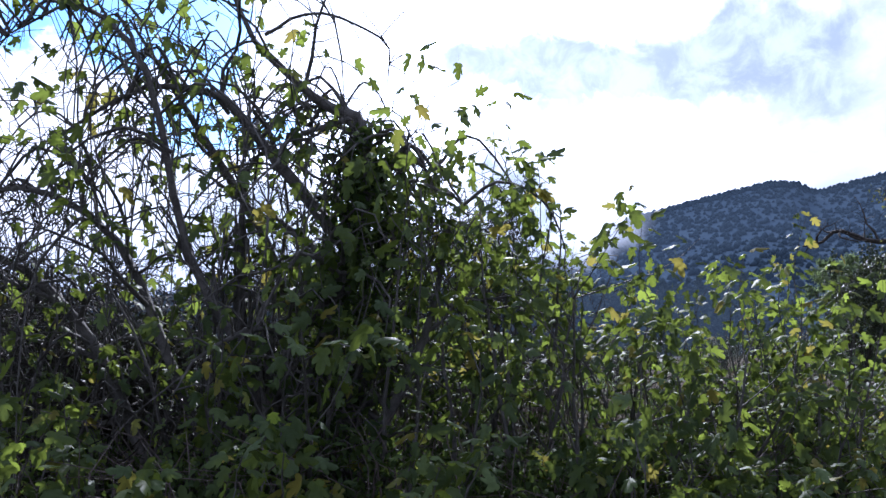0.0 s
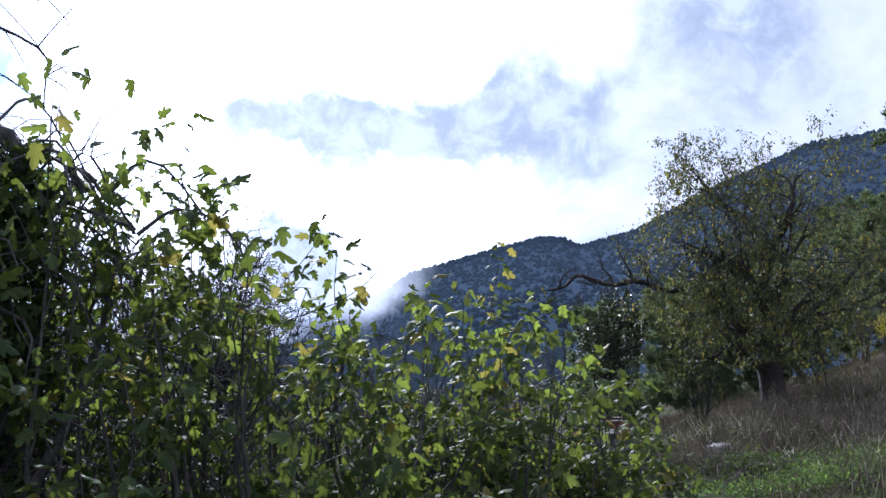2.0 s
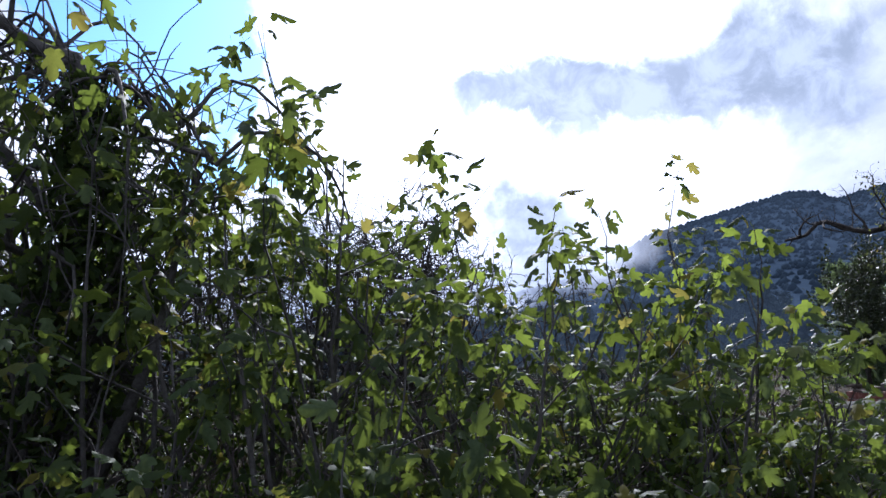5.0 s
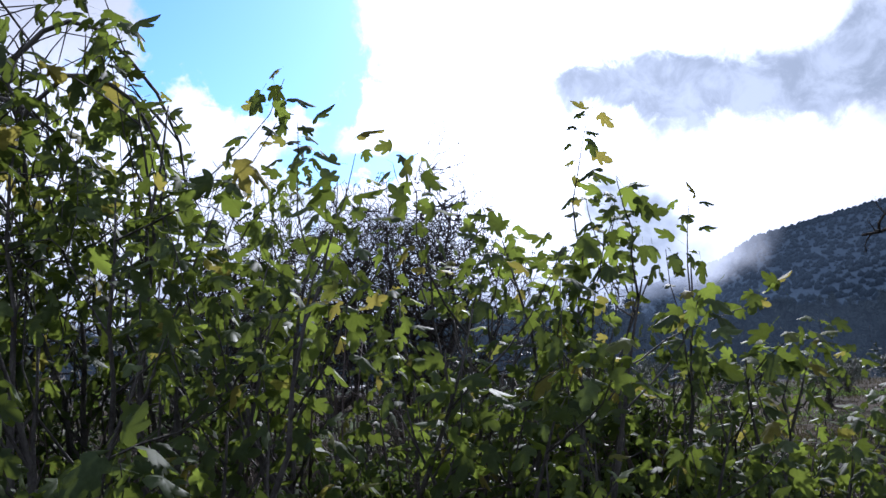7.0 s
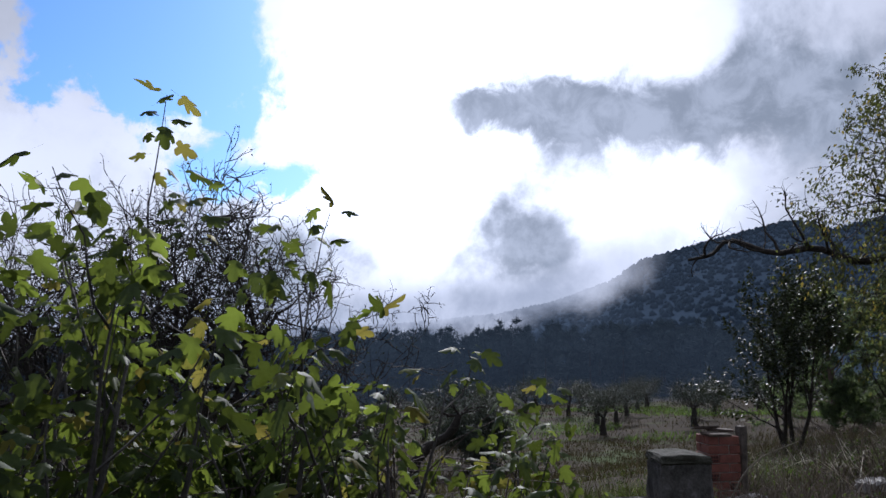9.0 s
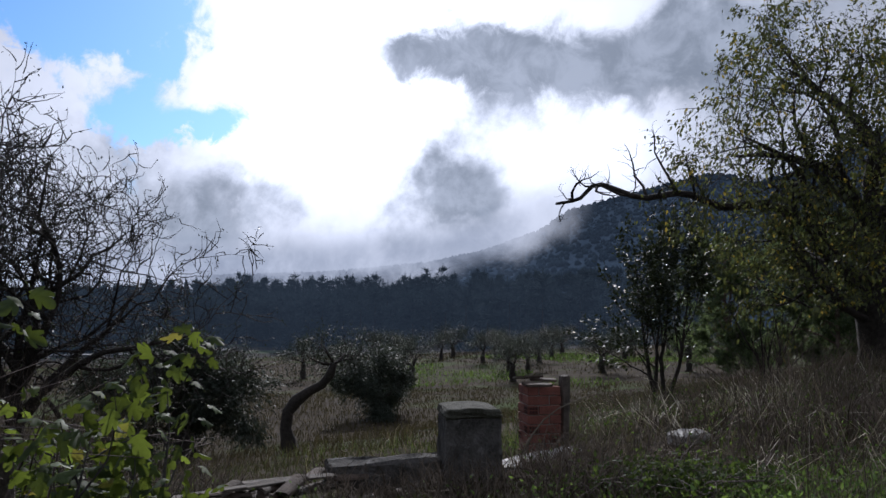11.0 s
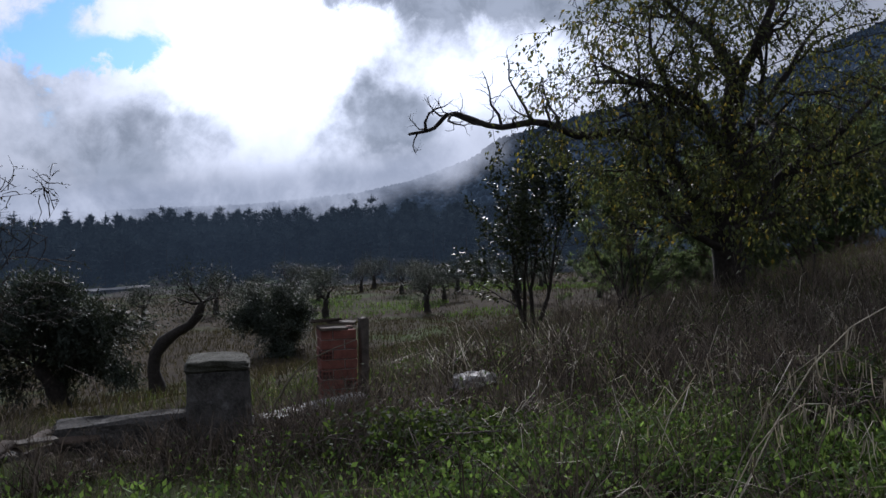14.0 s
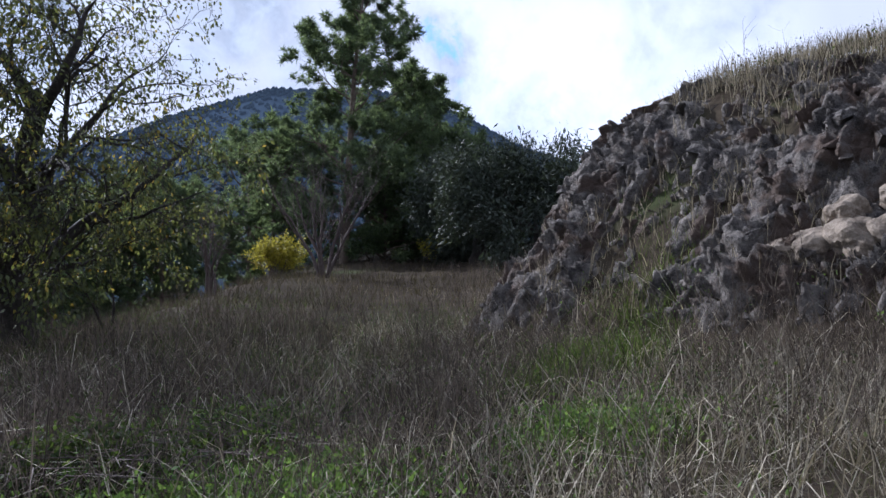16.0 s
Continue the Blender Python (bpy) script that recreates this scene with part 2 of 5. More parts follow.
def part(name, data, material, parent, label=""):
    """Links a bag, a bmesh or a mesh as one object under its thing or part."""
    if isinstance(data, Bag):
        data = data.mesh(name, material, True)
    elif isinstance(data, bmesh.types.BMesh):
        bm, data = data, bpy.data.meshes.new(name)
        bm.to_mesh(data)
        bm.free()
        data.materials.append(material)
    ob = new(name, data)
    ob.parent = parent
    return tagged(ob, label)


def base(name, place, label, category, group="", kind=""):
    ob = new(name)
    ob.location = place
    ob.empty_display_size = 0.1
    return tagged(ob, label, category, group, kind)


def tube(bag, pts, radii, sides=6):
    pts, radii = np.asarray(pts, float), np.asarray(radii, float)
    way = np.gradient(pts, axis=0)
    way /= np.linalg.norm(way, axis=1, keepdims=True) + 1e-9
    ref = np.array([0.0, 0.0, 1.0]) if abs(way[:, 2]).mean() < 0.8 else np.array([1.0, 0.0, 0.0])
    a = np.cross(way, ref)
    a /= np.linalg.norm(a, axis=1, keepdims=True) + 1e-9
    b = np.cross(way, a)
    t = np.arange(sides) * 2 * np.pi / sides
    ring = pts[:, None] + radii[:, None, None] * (a[:, None] * np.cos(t)[None, :, None] + b[:, None] * np.sin(t)[None, :, None])
    k = len(pts)
    i, j = np.meshgrid(np.arange(k - 1), np.arange(sides), indexing="ij")
    j2 = (j + 1) % sides
    quads = np.stack([i * sides + j, i * sides + j2, (i + 1) * sides + j2, (i + 1) * sides + j], -1).reshape(-1, 4)
    tip = pts[-1] + way[-1] * radii[-1]
    verts = np.r_[ring.reshape(-1, 3), tip[None]]
    last = (k - 1) * sides
    tris = [(last + q, last + (q + 1) % sides, k * sides) for q in range(sides)]
    bag.add(verts, tris, quads)


def smooth_line(ctrl, count):
    """Points on a smooth curve through a few control points."""
    c = np.asarray(ctrl, float)
    c = np.r_[[2 * c[0] - c[1]], c, [2 * c[-1] - c[-2]]]
    out = []
    for s in np.linspace(0, len(c) - 3 - 1e-6, count):
        i = int(s)
        t = s - i
        p0, p1, p2, p3 = c[i : i + 4]
        out.append(0.5 * (2 * p1 + (p2 - p0) * t + (2 * p0 - 5 * p1 + 4 * p2 - p3) * t * t + (3 * p1 - p0 - 3 * p2 + p3) * t**3))
    return np.array(out)


def unit(v):
    return v / (np.linalg.norm(v) + 1e-9)


class Growth:
    """A branching plant: grows limbs and remembers where leaves can sit."""

    def __init__(self, seed, levels, wander=0.25, rise=0.1, angle=(30, 60), ratio=(0.45, 0.7), kids=(4, 6), start=0.3, thin=0.55, sag=0.0, least=0.002):
        self.r = np.random.RandomState(seed)
        self.levels, self.wander, self.rise, self.angle, self.ratio, self.kids = levels, wander, rise, angle, ratio, kids
        self.start, self.thin, self.sag, self.least = start, thin, sag, least
        self.sites = []

    def line(self, p, d, length, level):
        steps = max(4, int(6 - level)) + (3 if length > 1.5 else 0)
        pts, d = [np.asarray(p, float)], unit(np.asarray(d, float))
        for s in range(steps):
            d = unit(d + self.r.normal(0, self.wander, 3) / math.sqrt(steps) * 1.6 + np.array([0, 0, (self.rise - self.sag * (s / steps)) / steps * 3]))
            pts.append(pts[-1] + d * length / steps)
        return np.array(pts)

    def grow(self, bag, p, d, length, radius, level=0, pts=None, end=0.14):
        if pts is None:
            pts = self.line(p, d, length, level)
        k = len(pts)
        radii = radius * np.linspace(1, end if level < self.levels else 0.3, k)
        tube(bag, pts, radii, 8 if radius > 0.05 else (5 if radius > 0.015 else 3))
        if level >= self.levels:
            self.sites.append(pts)
            return
        kids = self.r.randint(self.kids[0], self.kids[1] + 1)
        kids = max(2, int(kids * (1.4 if length > 2.5 else 1)))
        for c in range(kids):
            at = self.start + (1 - self.start) * (c + self.r.uniform(0.1, 0.95)) / kids
            s = min(at * (k - 1), k - 1.001)
            i = int(s)
            q = pts[i] + (pts[i + 1] - pts[i]) * (s - i)
            way = unit(pts[i + 1] - pts[i])
            side = unit(np.cross(way, self.r.normal(0, 1, 3)))
            a = math.radians(self.r.uniform(*self.angle))
            r = max(radius * (1 - at * (1 - end)) * self.thin, self.least)
            self.grow(bag, q, way * math.cos(a) + side * math.sin(a), length * self.r.uniform(*self.ratio) * (1.15 - 0.4 * at), r, level + 1)


def leaf_spots(growth, per, r, spread=0.05, low=0.15):
    """Places on the last twigs, with the twig's direction."""
    place, way = [], []
    for pts in growth.sites:
        k = len(pts)
        s = r.uniform(low, 1.0, per) * (k - 1.001)
        i = s.astype(int)
        place.append(pts[i] + (pts[i + 1] - pts[i]) * (s - i)[:, None] + r.normal(0, spread, (per, 3)))
        way.append(pts[i + 1] - pts[i])
    return np.concatenate(place), np.concatenate(way)


def frames(axis, r, droop=0.3):
    """Turned axes for leaves that point along axis, more or less drooping."""
    n = len(axis)
    y = axis / (np.linalg.norm(axis, axis=1, keepdims=True) + 1e-9) + r.normal(0, 0.6, (n, 3)) - np.array([0, 0, droop])
    y /= np.linalg.norm(y, axis=1, keepdims=True) + 1e-9
    z = r.normal(0, 0.55, (n, 3)) + np.array([0, 0, 1.0])
    x = np.cross(y, z)
    x /= np.linalg.norm(x, axis=1, keepdims=True) + 1e-9
    return np.stack([x, y, np.cross(x, y)], 2)


def strew(bag, shape, tris, place, turn, size):
    """Copies of a small shape joined into one bag."""
    n, k = len(place), len(shape)
    v = np.einsum("nij,kj->nki", turn, shape) * np.asarray(size).reshape(-1, 1, 1) + place[:, None]
    f = np.asarray(tris)[None] + (np.arange(n) * k)[:, None, None]
    bag.add(v.reshape(-1, 3), f.reshape(-1, 3))


half = [(0.0, 0.02), (0.12, -0.07), (0.30, 0.02), (0.34, 0.13), (0.21, 0.26), (0.33, 0.42), (0.39, 0.58), (0.30, 0.66), (0.17, 0.55), (0.20, 0.78), (0.12, 0.95), (0.0, 1.05)]
outline = half + [(-x, y) for x, y in half[-2:0:-1]]
FIG_V = np.array([(0.0, 0.34, 0.0)] + [(x, y, -0.42 * abs(x) - 0.34 * y * y + 0.05 * math.sin(7 * y + 3 * x)) for x, y in outline] + [(0.012, -0.5, 0.10), (-0.012, -0.5, 0.10), (0.0, 0.03, 0.004)])
FIG_T = [(0, 1 + i, 1 + (i + 1) % len(outline)) for i in range(len(outline))] + [(len(outline) + 1, len(outline) + 2, len(outline) + 3)]
OVAL_V = np.array([(0, 0, 0), (0.26, 0.4, -0.06), (0, 1, -0.1), (-0.26, 0.4, -0.06)], float)
OVAL_T = [(0, 1, 2), (0, 2, 3)]
SLIM_V = np.array([(0, 0, 0), (0.12, 0.5, 0.0), (0, 1, 0), (-0.12, 0.5, 0.0)], float)
rr = np.random.RandomState(5)
tuft = [unit(rr.normal(0, 1, 3) + np.array([0, 0.5, 0.35])) for _ in range(11)]
TUFT_V, TUFT_T = [], []
for q, w in enumerate(tuft):
    s = unit(np.cross(w, rr.normal(0, 1, 3))) * 0.07
    TUFT_V += [s, -s, w * rr.uniform(0.6, 1.0)]
    TUFT_T.append((3 * q, 3 * q + 1, 3 * q + 2))
TUFT_V = np.array(TUFT_V)


def blades(bag, place, length, width, lean, r, curl=0.4):
    """Grass blades: bent, pointed ribbons."""
    n = len(place)
    length, width, lean = (np.broadcast_to(np.asarray(q, float), (n,))[:, None] for q in (length, width, lean))
    turn = r.uniform(0, 2 * np.pi, n)
    out = np.stack([np.cos(turn), np.sin(turn), 0 * turn], 1)
    side = np.stack([-np.sin(turn), np.cos(turn), 0 * turn], 1)
    spin = r.uniform(0, 2 * np.pi, n)[:, None]
    side = side * np.cos(spin) + out * np.sin(spin)
    up = np.array([0, 0, 1.0])
    mid = place + length * 0.55 * unit_rows(up + out * lean * 0.6)
    tip = mid + length * 0.45 * unit_rows(up * (1 - curl * lean) + out * lean * (1 + curl))
    v = np.stack([place + side * width, place - side * width, mid - side * width * 0.7, mid + side * width * 0.7, tip], 1)
    k = np.arange(n)[:, None] * 5
    bag.add(v.reshape(-1, 3), k + np.array([3, 2, 4]), k + np.array([0, 1, 2, 3]))


def unit_rows(v):
    return v / (np.linalg.norm(v, axis=1, keepdims=True) + 1e-9)


# ---------------------------------------------------------------- the lie of the land
UX, UY = 0.766, 0.643
BANK_AT, BANK_ALONG, BANK_IN = np.array([17.6, 12.9]), np.array([-0.31, -0.951]), np.array([0.951, -0.31])


def hum(x, y, k, phase=0.0):
    return np.sin(x * k + phase) * np.cos(y * k * 1.3 - phase) * 0.5 + np.sin(x * k * 2.7 + y * k * 1.9 + phase * 2) * 0.3 + np.cos(y * k * 4.1 - x * k * 3.3) * 0.2


def soft_step(x, a, b):
    t = np.clip((x - a) / (b - a), 0, 1)
    return t * t * (3 - 2 * t)


def bank(x, y):
    a = (x - BANK_AT[0]) * BANK_ALONG[0] + (y - BANK_AT[1]) * BANK_ALONG[1]
    b = (x - BANK_AT[0]) * BANK_IN[0] + (y - BANK_AT[1]) * BANK_IN[1]
    return a, b


def bank_rise(x, y):
    a, b = bank(x, y)
    crest = 3.05 + 0.34 * np.clip(a, 0, 2.0) - 0.09 * np.clip(a - 2.0, 0, 6)
    face = np.interp(b, [-1.5, 0, 0.5, 1.4, 2.3, 3.1, 5, 9, 14], [0, 0.05, 0.24, 0.53, 0.83, 0.97, 1.10, 1.22, 1.28])
    end = soft_step(a + 0.12 * b, -0.6, 0.9)
    return crest * face * end * soft_step(a, 26, 16)


def land(x, y):
    x, y = np.asarray(x, float), np.asarray(y, float)
    u, n = UX * x + UY * y, -UY * x + UX * y
    z = np.interp(n, [-60, -20, -8, -4, -2, 0, 3, 5.2, 7, 12, 25, 45, 100, 160], [5, 2.2, 0.85, 0.5, 0.22, 0, -0.1, -0.2, -0.75, -1.4, -4.0, -5.2, -8.0, -9.0])
    w = 1 - soft_step(n, 5, 14)
    z = z + (0.035 * np.clip(u - 12, 0, 60) + 0.04 * np.clip(u - 25, 0, 40)) * w
    d = np.hypot(x, y)
    ruin = 0.22 * np.exp(-((((x - 3.9) * -0.69 + (y - 10.45) * 0.72) / 0.45) ** 2)) * soft_step(x, 2.2, 3.0) * (1 - soft_step(x, 4.8, 5.2))
    return z + ruin + bank_rise(x, y) + 0.10 * hum(x, y, 0.55) * soft_step(d, 1, 4) + 0.5 * hum(x, y, 0.06, 1.0) * soft_step(d, 25, 60)


def axis_steps(lo, hi, step, far):
    mid = list(np.arange(lo, hi + 1e-6, step))
    s, out, a, b = step, [], lo, hi
    while a > -far or b < far:
        s *= 1.22
        a, b = a - s, b + s
        out = [a] + out + [b]
    return np.array(sorted(mid + out))


gx, gy = axis_steps(-8, 26, 0.3, 1500), axis_steps(-4, 26, 0.3, 1500)
X, Y = np.meshgrid(gx, gy, indexing="ij")
Z = land(X, Y)
far_away = soft_step(np.hypot(X, Y), 170, 260)
Z = Z * (1 - far_away) + -9.0 * far_away
k0, k1 = X.shape
ii, jj = np.meshgrid(np.arange(k0 - 1), np.arange(k1 - 1), indexing="ij")
ground_bag = Bag().add(np.stack([X, Y, Z], -1).reshape(-1, 3), None, np.stack([ii * k1 + jj, (ii + 1) * k1 + jj, (ii + 1) * k1 + jj + 1, ii * k1 + jj + 1], -1).reshape(-1, 4))
ground = tagged(new("ground", ground_bag.mesh("ground", M_GROUND, True)), "rough hillside ground of brown soil and grass falling to a field", "ground", kind="structure")

# wooded mountain, seen against the clouds
RIDGE_AZ = [-75, -40, -20, -5, 2, 6, 9.5, 11.4, 14, 16.5, 19, 20.7, 22, 23.2, 27, 32, 38, 45, 51, 55, 65, 95]
RIDGE_EL = [0.6, 0.6, 0.5, 1.0, 1.7, 2.6, 3.9, 5.2, 5.9, 6.5, 7.1, 7.4, 7.3, 6.7, 7.6, 10.0, 12.2, 12.6, 11.2, 9.2, 6, 3]


def hill(az, s):
    """A point of the mountain: azimuth in degrees, s from its foot (0) to its ridge (1)."""
    el = np.interp(az, RIDGE_AZ, RIDGE_EL)
    foot = np.interp(az, [-75, 10, 40, 95], [190, 190, 170, 150])
    dist = foot + (900 - foot) * s
    top = 900 * np.tan(np.radians(el)) + 1.8
    z = -9.5 + (top + 9.5) * (0.35 * s + 0.65 * s * s) + 14 * hum(az * 0.2, s * 6, 1.0) * s * (1 - s)
    return np.stack([np.sin(np.radians(az)) * dist, np.cos(np.radians(az)) * dist, z], -1)


AZ, S = np.meshgrid(np.linspace(-75, 95, 171), np.r_[np.linspace(0, 1, 40), 1.05, 1.12], indexing="ij")
P = hill(AZ, np.minimum(S, 1.0))
P[..., 2] -= np.clip(S - 1, 0, 1) * 900
P[..., :2] *= (1 + np.clip(S - 1, 0, 1))[..., None]
h0, h1 = AZ.shape
ii, jj = np.meshgrid(np.arange(h0 - 1), np.arange(h1 - 1), indexing="ij")
hill_bag = Bag().add(P.reshape(-1, 3), None, np.stack([ii * h1 + jj, (ii + 1) * h1 + jj, (ii + 1) * h1 + jj + 1, ii * h1 + jj + 1], -1).reshape(-1, 4))
tagged(new("mountain_backdrop", hill_bag.mesh("mountain_backdrop", M_SLOPE_HAZED, True)), "distant dark wooded mountain below low clouds", "mountain", kind="structure")


def crown_shape(seed, tall):
    """A lumpy crown of a far tree."""
    r = np.random.RandomState(seed)
    rings, v = [0.0, 0.35, 0.72], []
    wide = [0.36, 0.5, 0.28]
    for z, w in zip(rings, wide):
        for q in range(5):
            t = q * math.pi * 0.4 + r.uniform(-0.3, 0.3)
            v.append((math.cos(t) * w * r.uniform(0.7, 1.25) / tall, math.sin(t) * w * r.uniform(0.7, 1.25) / tall, z + r.uniform(-0.07, 0.07)))
    v.append((0, 0, 1.0))
    f = []
    for k in range(2):
        for q in range(5):
            a, b, c, d = k * 5 + q, k * 5 + (q + 1) % 5, k * 5 + 5 + (q + 1) % 5, k * 5 + 5 + q
            f += [(a, b, c), (a, c, d)]
    f += [(10 + q, 10 + (q + 1) % 5, 15) for q in range(5)]
    return np.array(v), f


def upright(n, r):
    t = r.uniform(0, 2 * np.pi, n)
    c, s, o = np.cos(t), np.sin(t), np.zeros(n)
    return np.stack([np.stack([c, -s, o], 1), np.stack([s, c, o], 1), np.stack([o, o, o + 1], 1)], 1)


r = np.random.RandomState(11)
woods = Bag()
for seed in range(4):
    az = r.uniform(-28, 66, 4200)
    s = np.sqrt(r.uniform(0.0, 1.0, 4200)) if seed < 3 else r.uniform(0.96, 1.0, 4200)
    shape, tris = crown_shape(seed, 0.85)
    place = hill(az, s) - np.array([0, 0, 1.0])
    strew(woods, shape, tris, place, upright(len(az), r), r.uniform(2.2, 4.8, len(az)))
tagged(new("far_woods", woods.mesh("far_woods", M_FAR_HAZED, True)), "dense dark pine forest covering the far mountain slope", "forest", kind="stuff")


# ---------------------------------------------------------------- trees
def spot(x, y, sink=0.05):
    return (x, y, float(land(x, y)) - sink)


def leaves(name, parent, growth, seed, per, size, shape, tris, material, droop=0.3, spread=0.05, low=0.15, label=""):
    r = np.random.RandomState(seed)
    place, way = leaf_spots(growth, per, r, spread, low)
    bag = Bag()
    strew(bag, shape, tris, place, frames(way, r, droop), r.uniform(size[0], size[1], len(place)))
    return tagged(part(name, bag, material, parent, label), kind="stuff")


def walnut_tree(x, y):
    """The big tree by the path: short thick trunk, spreading limbs, one long dead limb."""
    tree = base("walnut_tree", spot(x, y, 0.1), "old spreading tree with thinning yellow-green autumn leaves in dry grass", "tree")
    trunk = Bag()
    g = Growth(21, 3, 0.42, 0.06, (35, 80), (0.46, 0.70), (5, 6), 0.2, 0.52, 0.15, 0.007)
    tube(trunk, smooth_line([(0, 0, -0.2), (0.05, 0, 0.6), (-0.05, 0.05, 1.5), (0.08, 0, 2.6), (0.0, 0.05, 3.7), (0.15, 0, 4.8)], 12), [0.50, 0.38, 0.34, 0.32, 0.29, 0.25, 0.22, 0.19, 0.16, 0.14, 0.11, 0.08], 12)
    part("trunk", trunk, M_BARK, tree)
    # main limbs: start, way, length, thickness
    for p, d, length, radius in (
        ((0, 0, 1.3), (-0.5, -0.1, 0.85), 4.6, 0.15),
        ((0, 0, 2.6), (-0.45, 0.3, 1.0), 4.2, 0.16),
        ((0.05, 0, 3.6), (0.2, -0.4, 1.0), 3.4, 0.15),
        ((0, 0, 2.2), (0.55, 0.1, 0.9), 4.4, 0.14),
        ((0, 0, 1.5), (0.75, -0.25, 0.75), 4.6, 0.14),
        ((0, 0, 1.4), (0.8, 0.1, 0.5), 3.2, 0.08),
        ((0, 0, 1.1), (-0.9, -0.1, 0.38), 4.0, 0.11),
        ((0, 0, 2.9), (0.3, -0.7, 0.7), 3.6, 0.11),
        ((0, 0, 3.2), (-0.5, 0.6, 0.7), 3.4, 0.11),
        ((0.1, 0, 4.5), (-0.2, 0.1, 1.0), 3.2, 0.12),
        ((0, 0, 1.1), (-0.6, -0.5, 0.3), 3.4, 0.09),
    ):
        limb = Bag()
        g.grow(limb, np.array(p), np.array(d), length, radius)
        part("limb", limb, M_BARK, tree)
    leaves("leaves", tree, g, 22, 9, (0.07, 0.12), OVAL_V, OVAL_T, M_TREE, 1.3, 0.07, 0.35, "thinning yellow-green leaves")
    # the long bare limb that reaches out over the field
    dead = Growth(25, 2, 0.6, 0.25, (35, 80), (0.25, 0.45), (6, 8), 0.4, 0.55)
    bare = Bag()
    line = smooth_line([(-0.2, 0.0, 1.6), (-1.2, -0.1, 2.85), (-2.2, -0.15, 3.35), (-3.0, -0.2, 3.28), (-3.8, -0.2, 3.55), (-4.6, -0.2, 3.45), (-5.4, -0.1, 3.72), (-5.75, 0, 3.45), (-6.2, 0.0, 3.35)], 24)
    dead.grow(bare, None, None, 3.0, 0.105, 0, line, 0.25)
    for p, d, length in ((line[14], (-0.3, 0.1, 0.9), 1.4), (line[17], (-0.6, 0, -0.45), 1.1), (line[12], (-0.7, 0, 0.75), 1.5), (line[21], (-0.15, 0.1, 1.0), 0.9), (line[10], (0.1, 0.1, 0.9), 1.2), (line[15], (-0.8, 0.1, -0.3), 1.2)):
        dead.grow(bare, p, d, length, 0.035, 1)
    part("dead_limb", bare, M_BARK, tree, "long leafless grey dead limb")
    return tree


def bare_tree(x, y, seed, height, lean, label):
    tree = base("bare_tree", spot(x, y, 0.1), label, "tree", "bare trees beyond the ruin")
    g = Growth(seed, 3, 0.50, 0.16, (32, 72), (0.46, 0.70), (5, 6), 0.2, 0.6, 0.12, 0.009)
    trunk = Bag()
    line = smooth_line([(0, 0, -0.2), (lean * 0.3, 0, height * 0.10), (lean * 0.5, 0.05, height * 0.20), (lean * 0.55, 0.0, height * 0.29)], 8)
    tube(trunk, line, np.linspace(0.17, 0.10, 8), 9)
    part("trunk", trunk, M_BARK, tree)
    r = np.random.RandomState(seed)
    for q in range(9):
        limb = Bag()
        t = q * 2.4 + r.uniform(-0.4, 0.4)
        out = r.uniform(0.30, 0.90)
        g.grow(limb, line[-1 - (q % 3)], (math.cos(t) * out, math.sin(t) * out, 1.0 if q < 7 else 0.7), height * r.uniform(0.50, 0.64), 0.075)
        part("limb", limb, M_BARK, tree)
    leaves("last_leaves", tree, g, seed, 3, (0.025, 0.055), OVAL_V, OVAL_T, M_OAK, 0.6, 0.03, 0.5, "few withered leaves")
    return tree


def olive_tree(name, x, y, seed, size, trunk_line, label, group="", per=26, crown=1.0):
    tree = base(name, spot(x, y, 0.08), label, "tree", group)
    g = Growth(seed, 2, 0.3, 0.05, (30, 75), (0.5, 0.75), (4, 6), 0.25, 0.55)
    line = smooth_line(trunk_line, 9)
    trunk = Bag()
    tube(trunk, line, np.linspace(0.26, 0.12, 9) * size / 3.5 * (1 + 0.15 * np.sin(np.arange(9) * 2.0)), 9)
    part("trunk", trunk, M_BARK, tree)
    r = np.random.RandomState(seed)
    for q in range(7):
        limb = Bag()
        t = q * 2.4
        g.grow(limb, line[-1], (math.cos(t) * 0.8, math.sin(t) * 0.8, r.uniform(0.2, 0.9)), size * 0.42 * crown, 0.045 * size / 3.5)
        part("limb", limb, M_BARK, tree)
    leaves("leaves", tree, g, seed, per, (0.10 * size / 3.5, 0.17 * size / 3.5), SLIM_V, OVAL_T, M_OLIVE, 0.3, 0.16 * size / 3.5, 0.0, "grey-green olive leaves")
    return tree


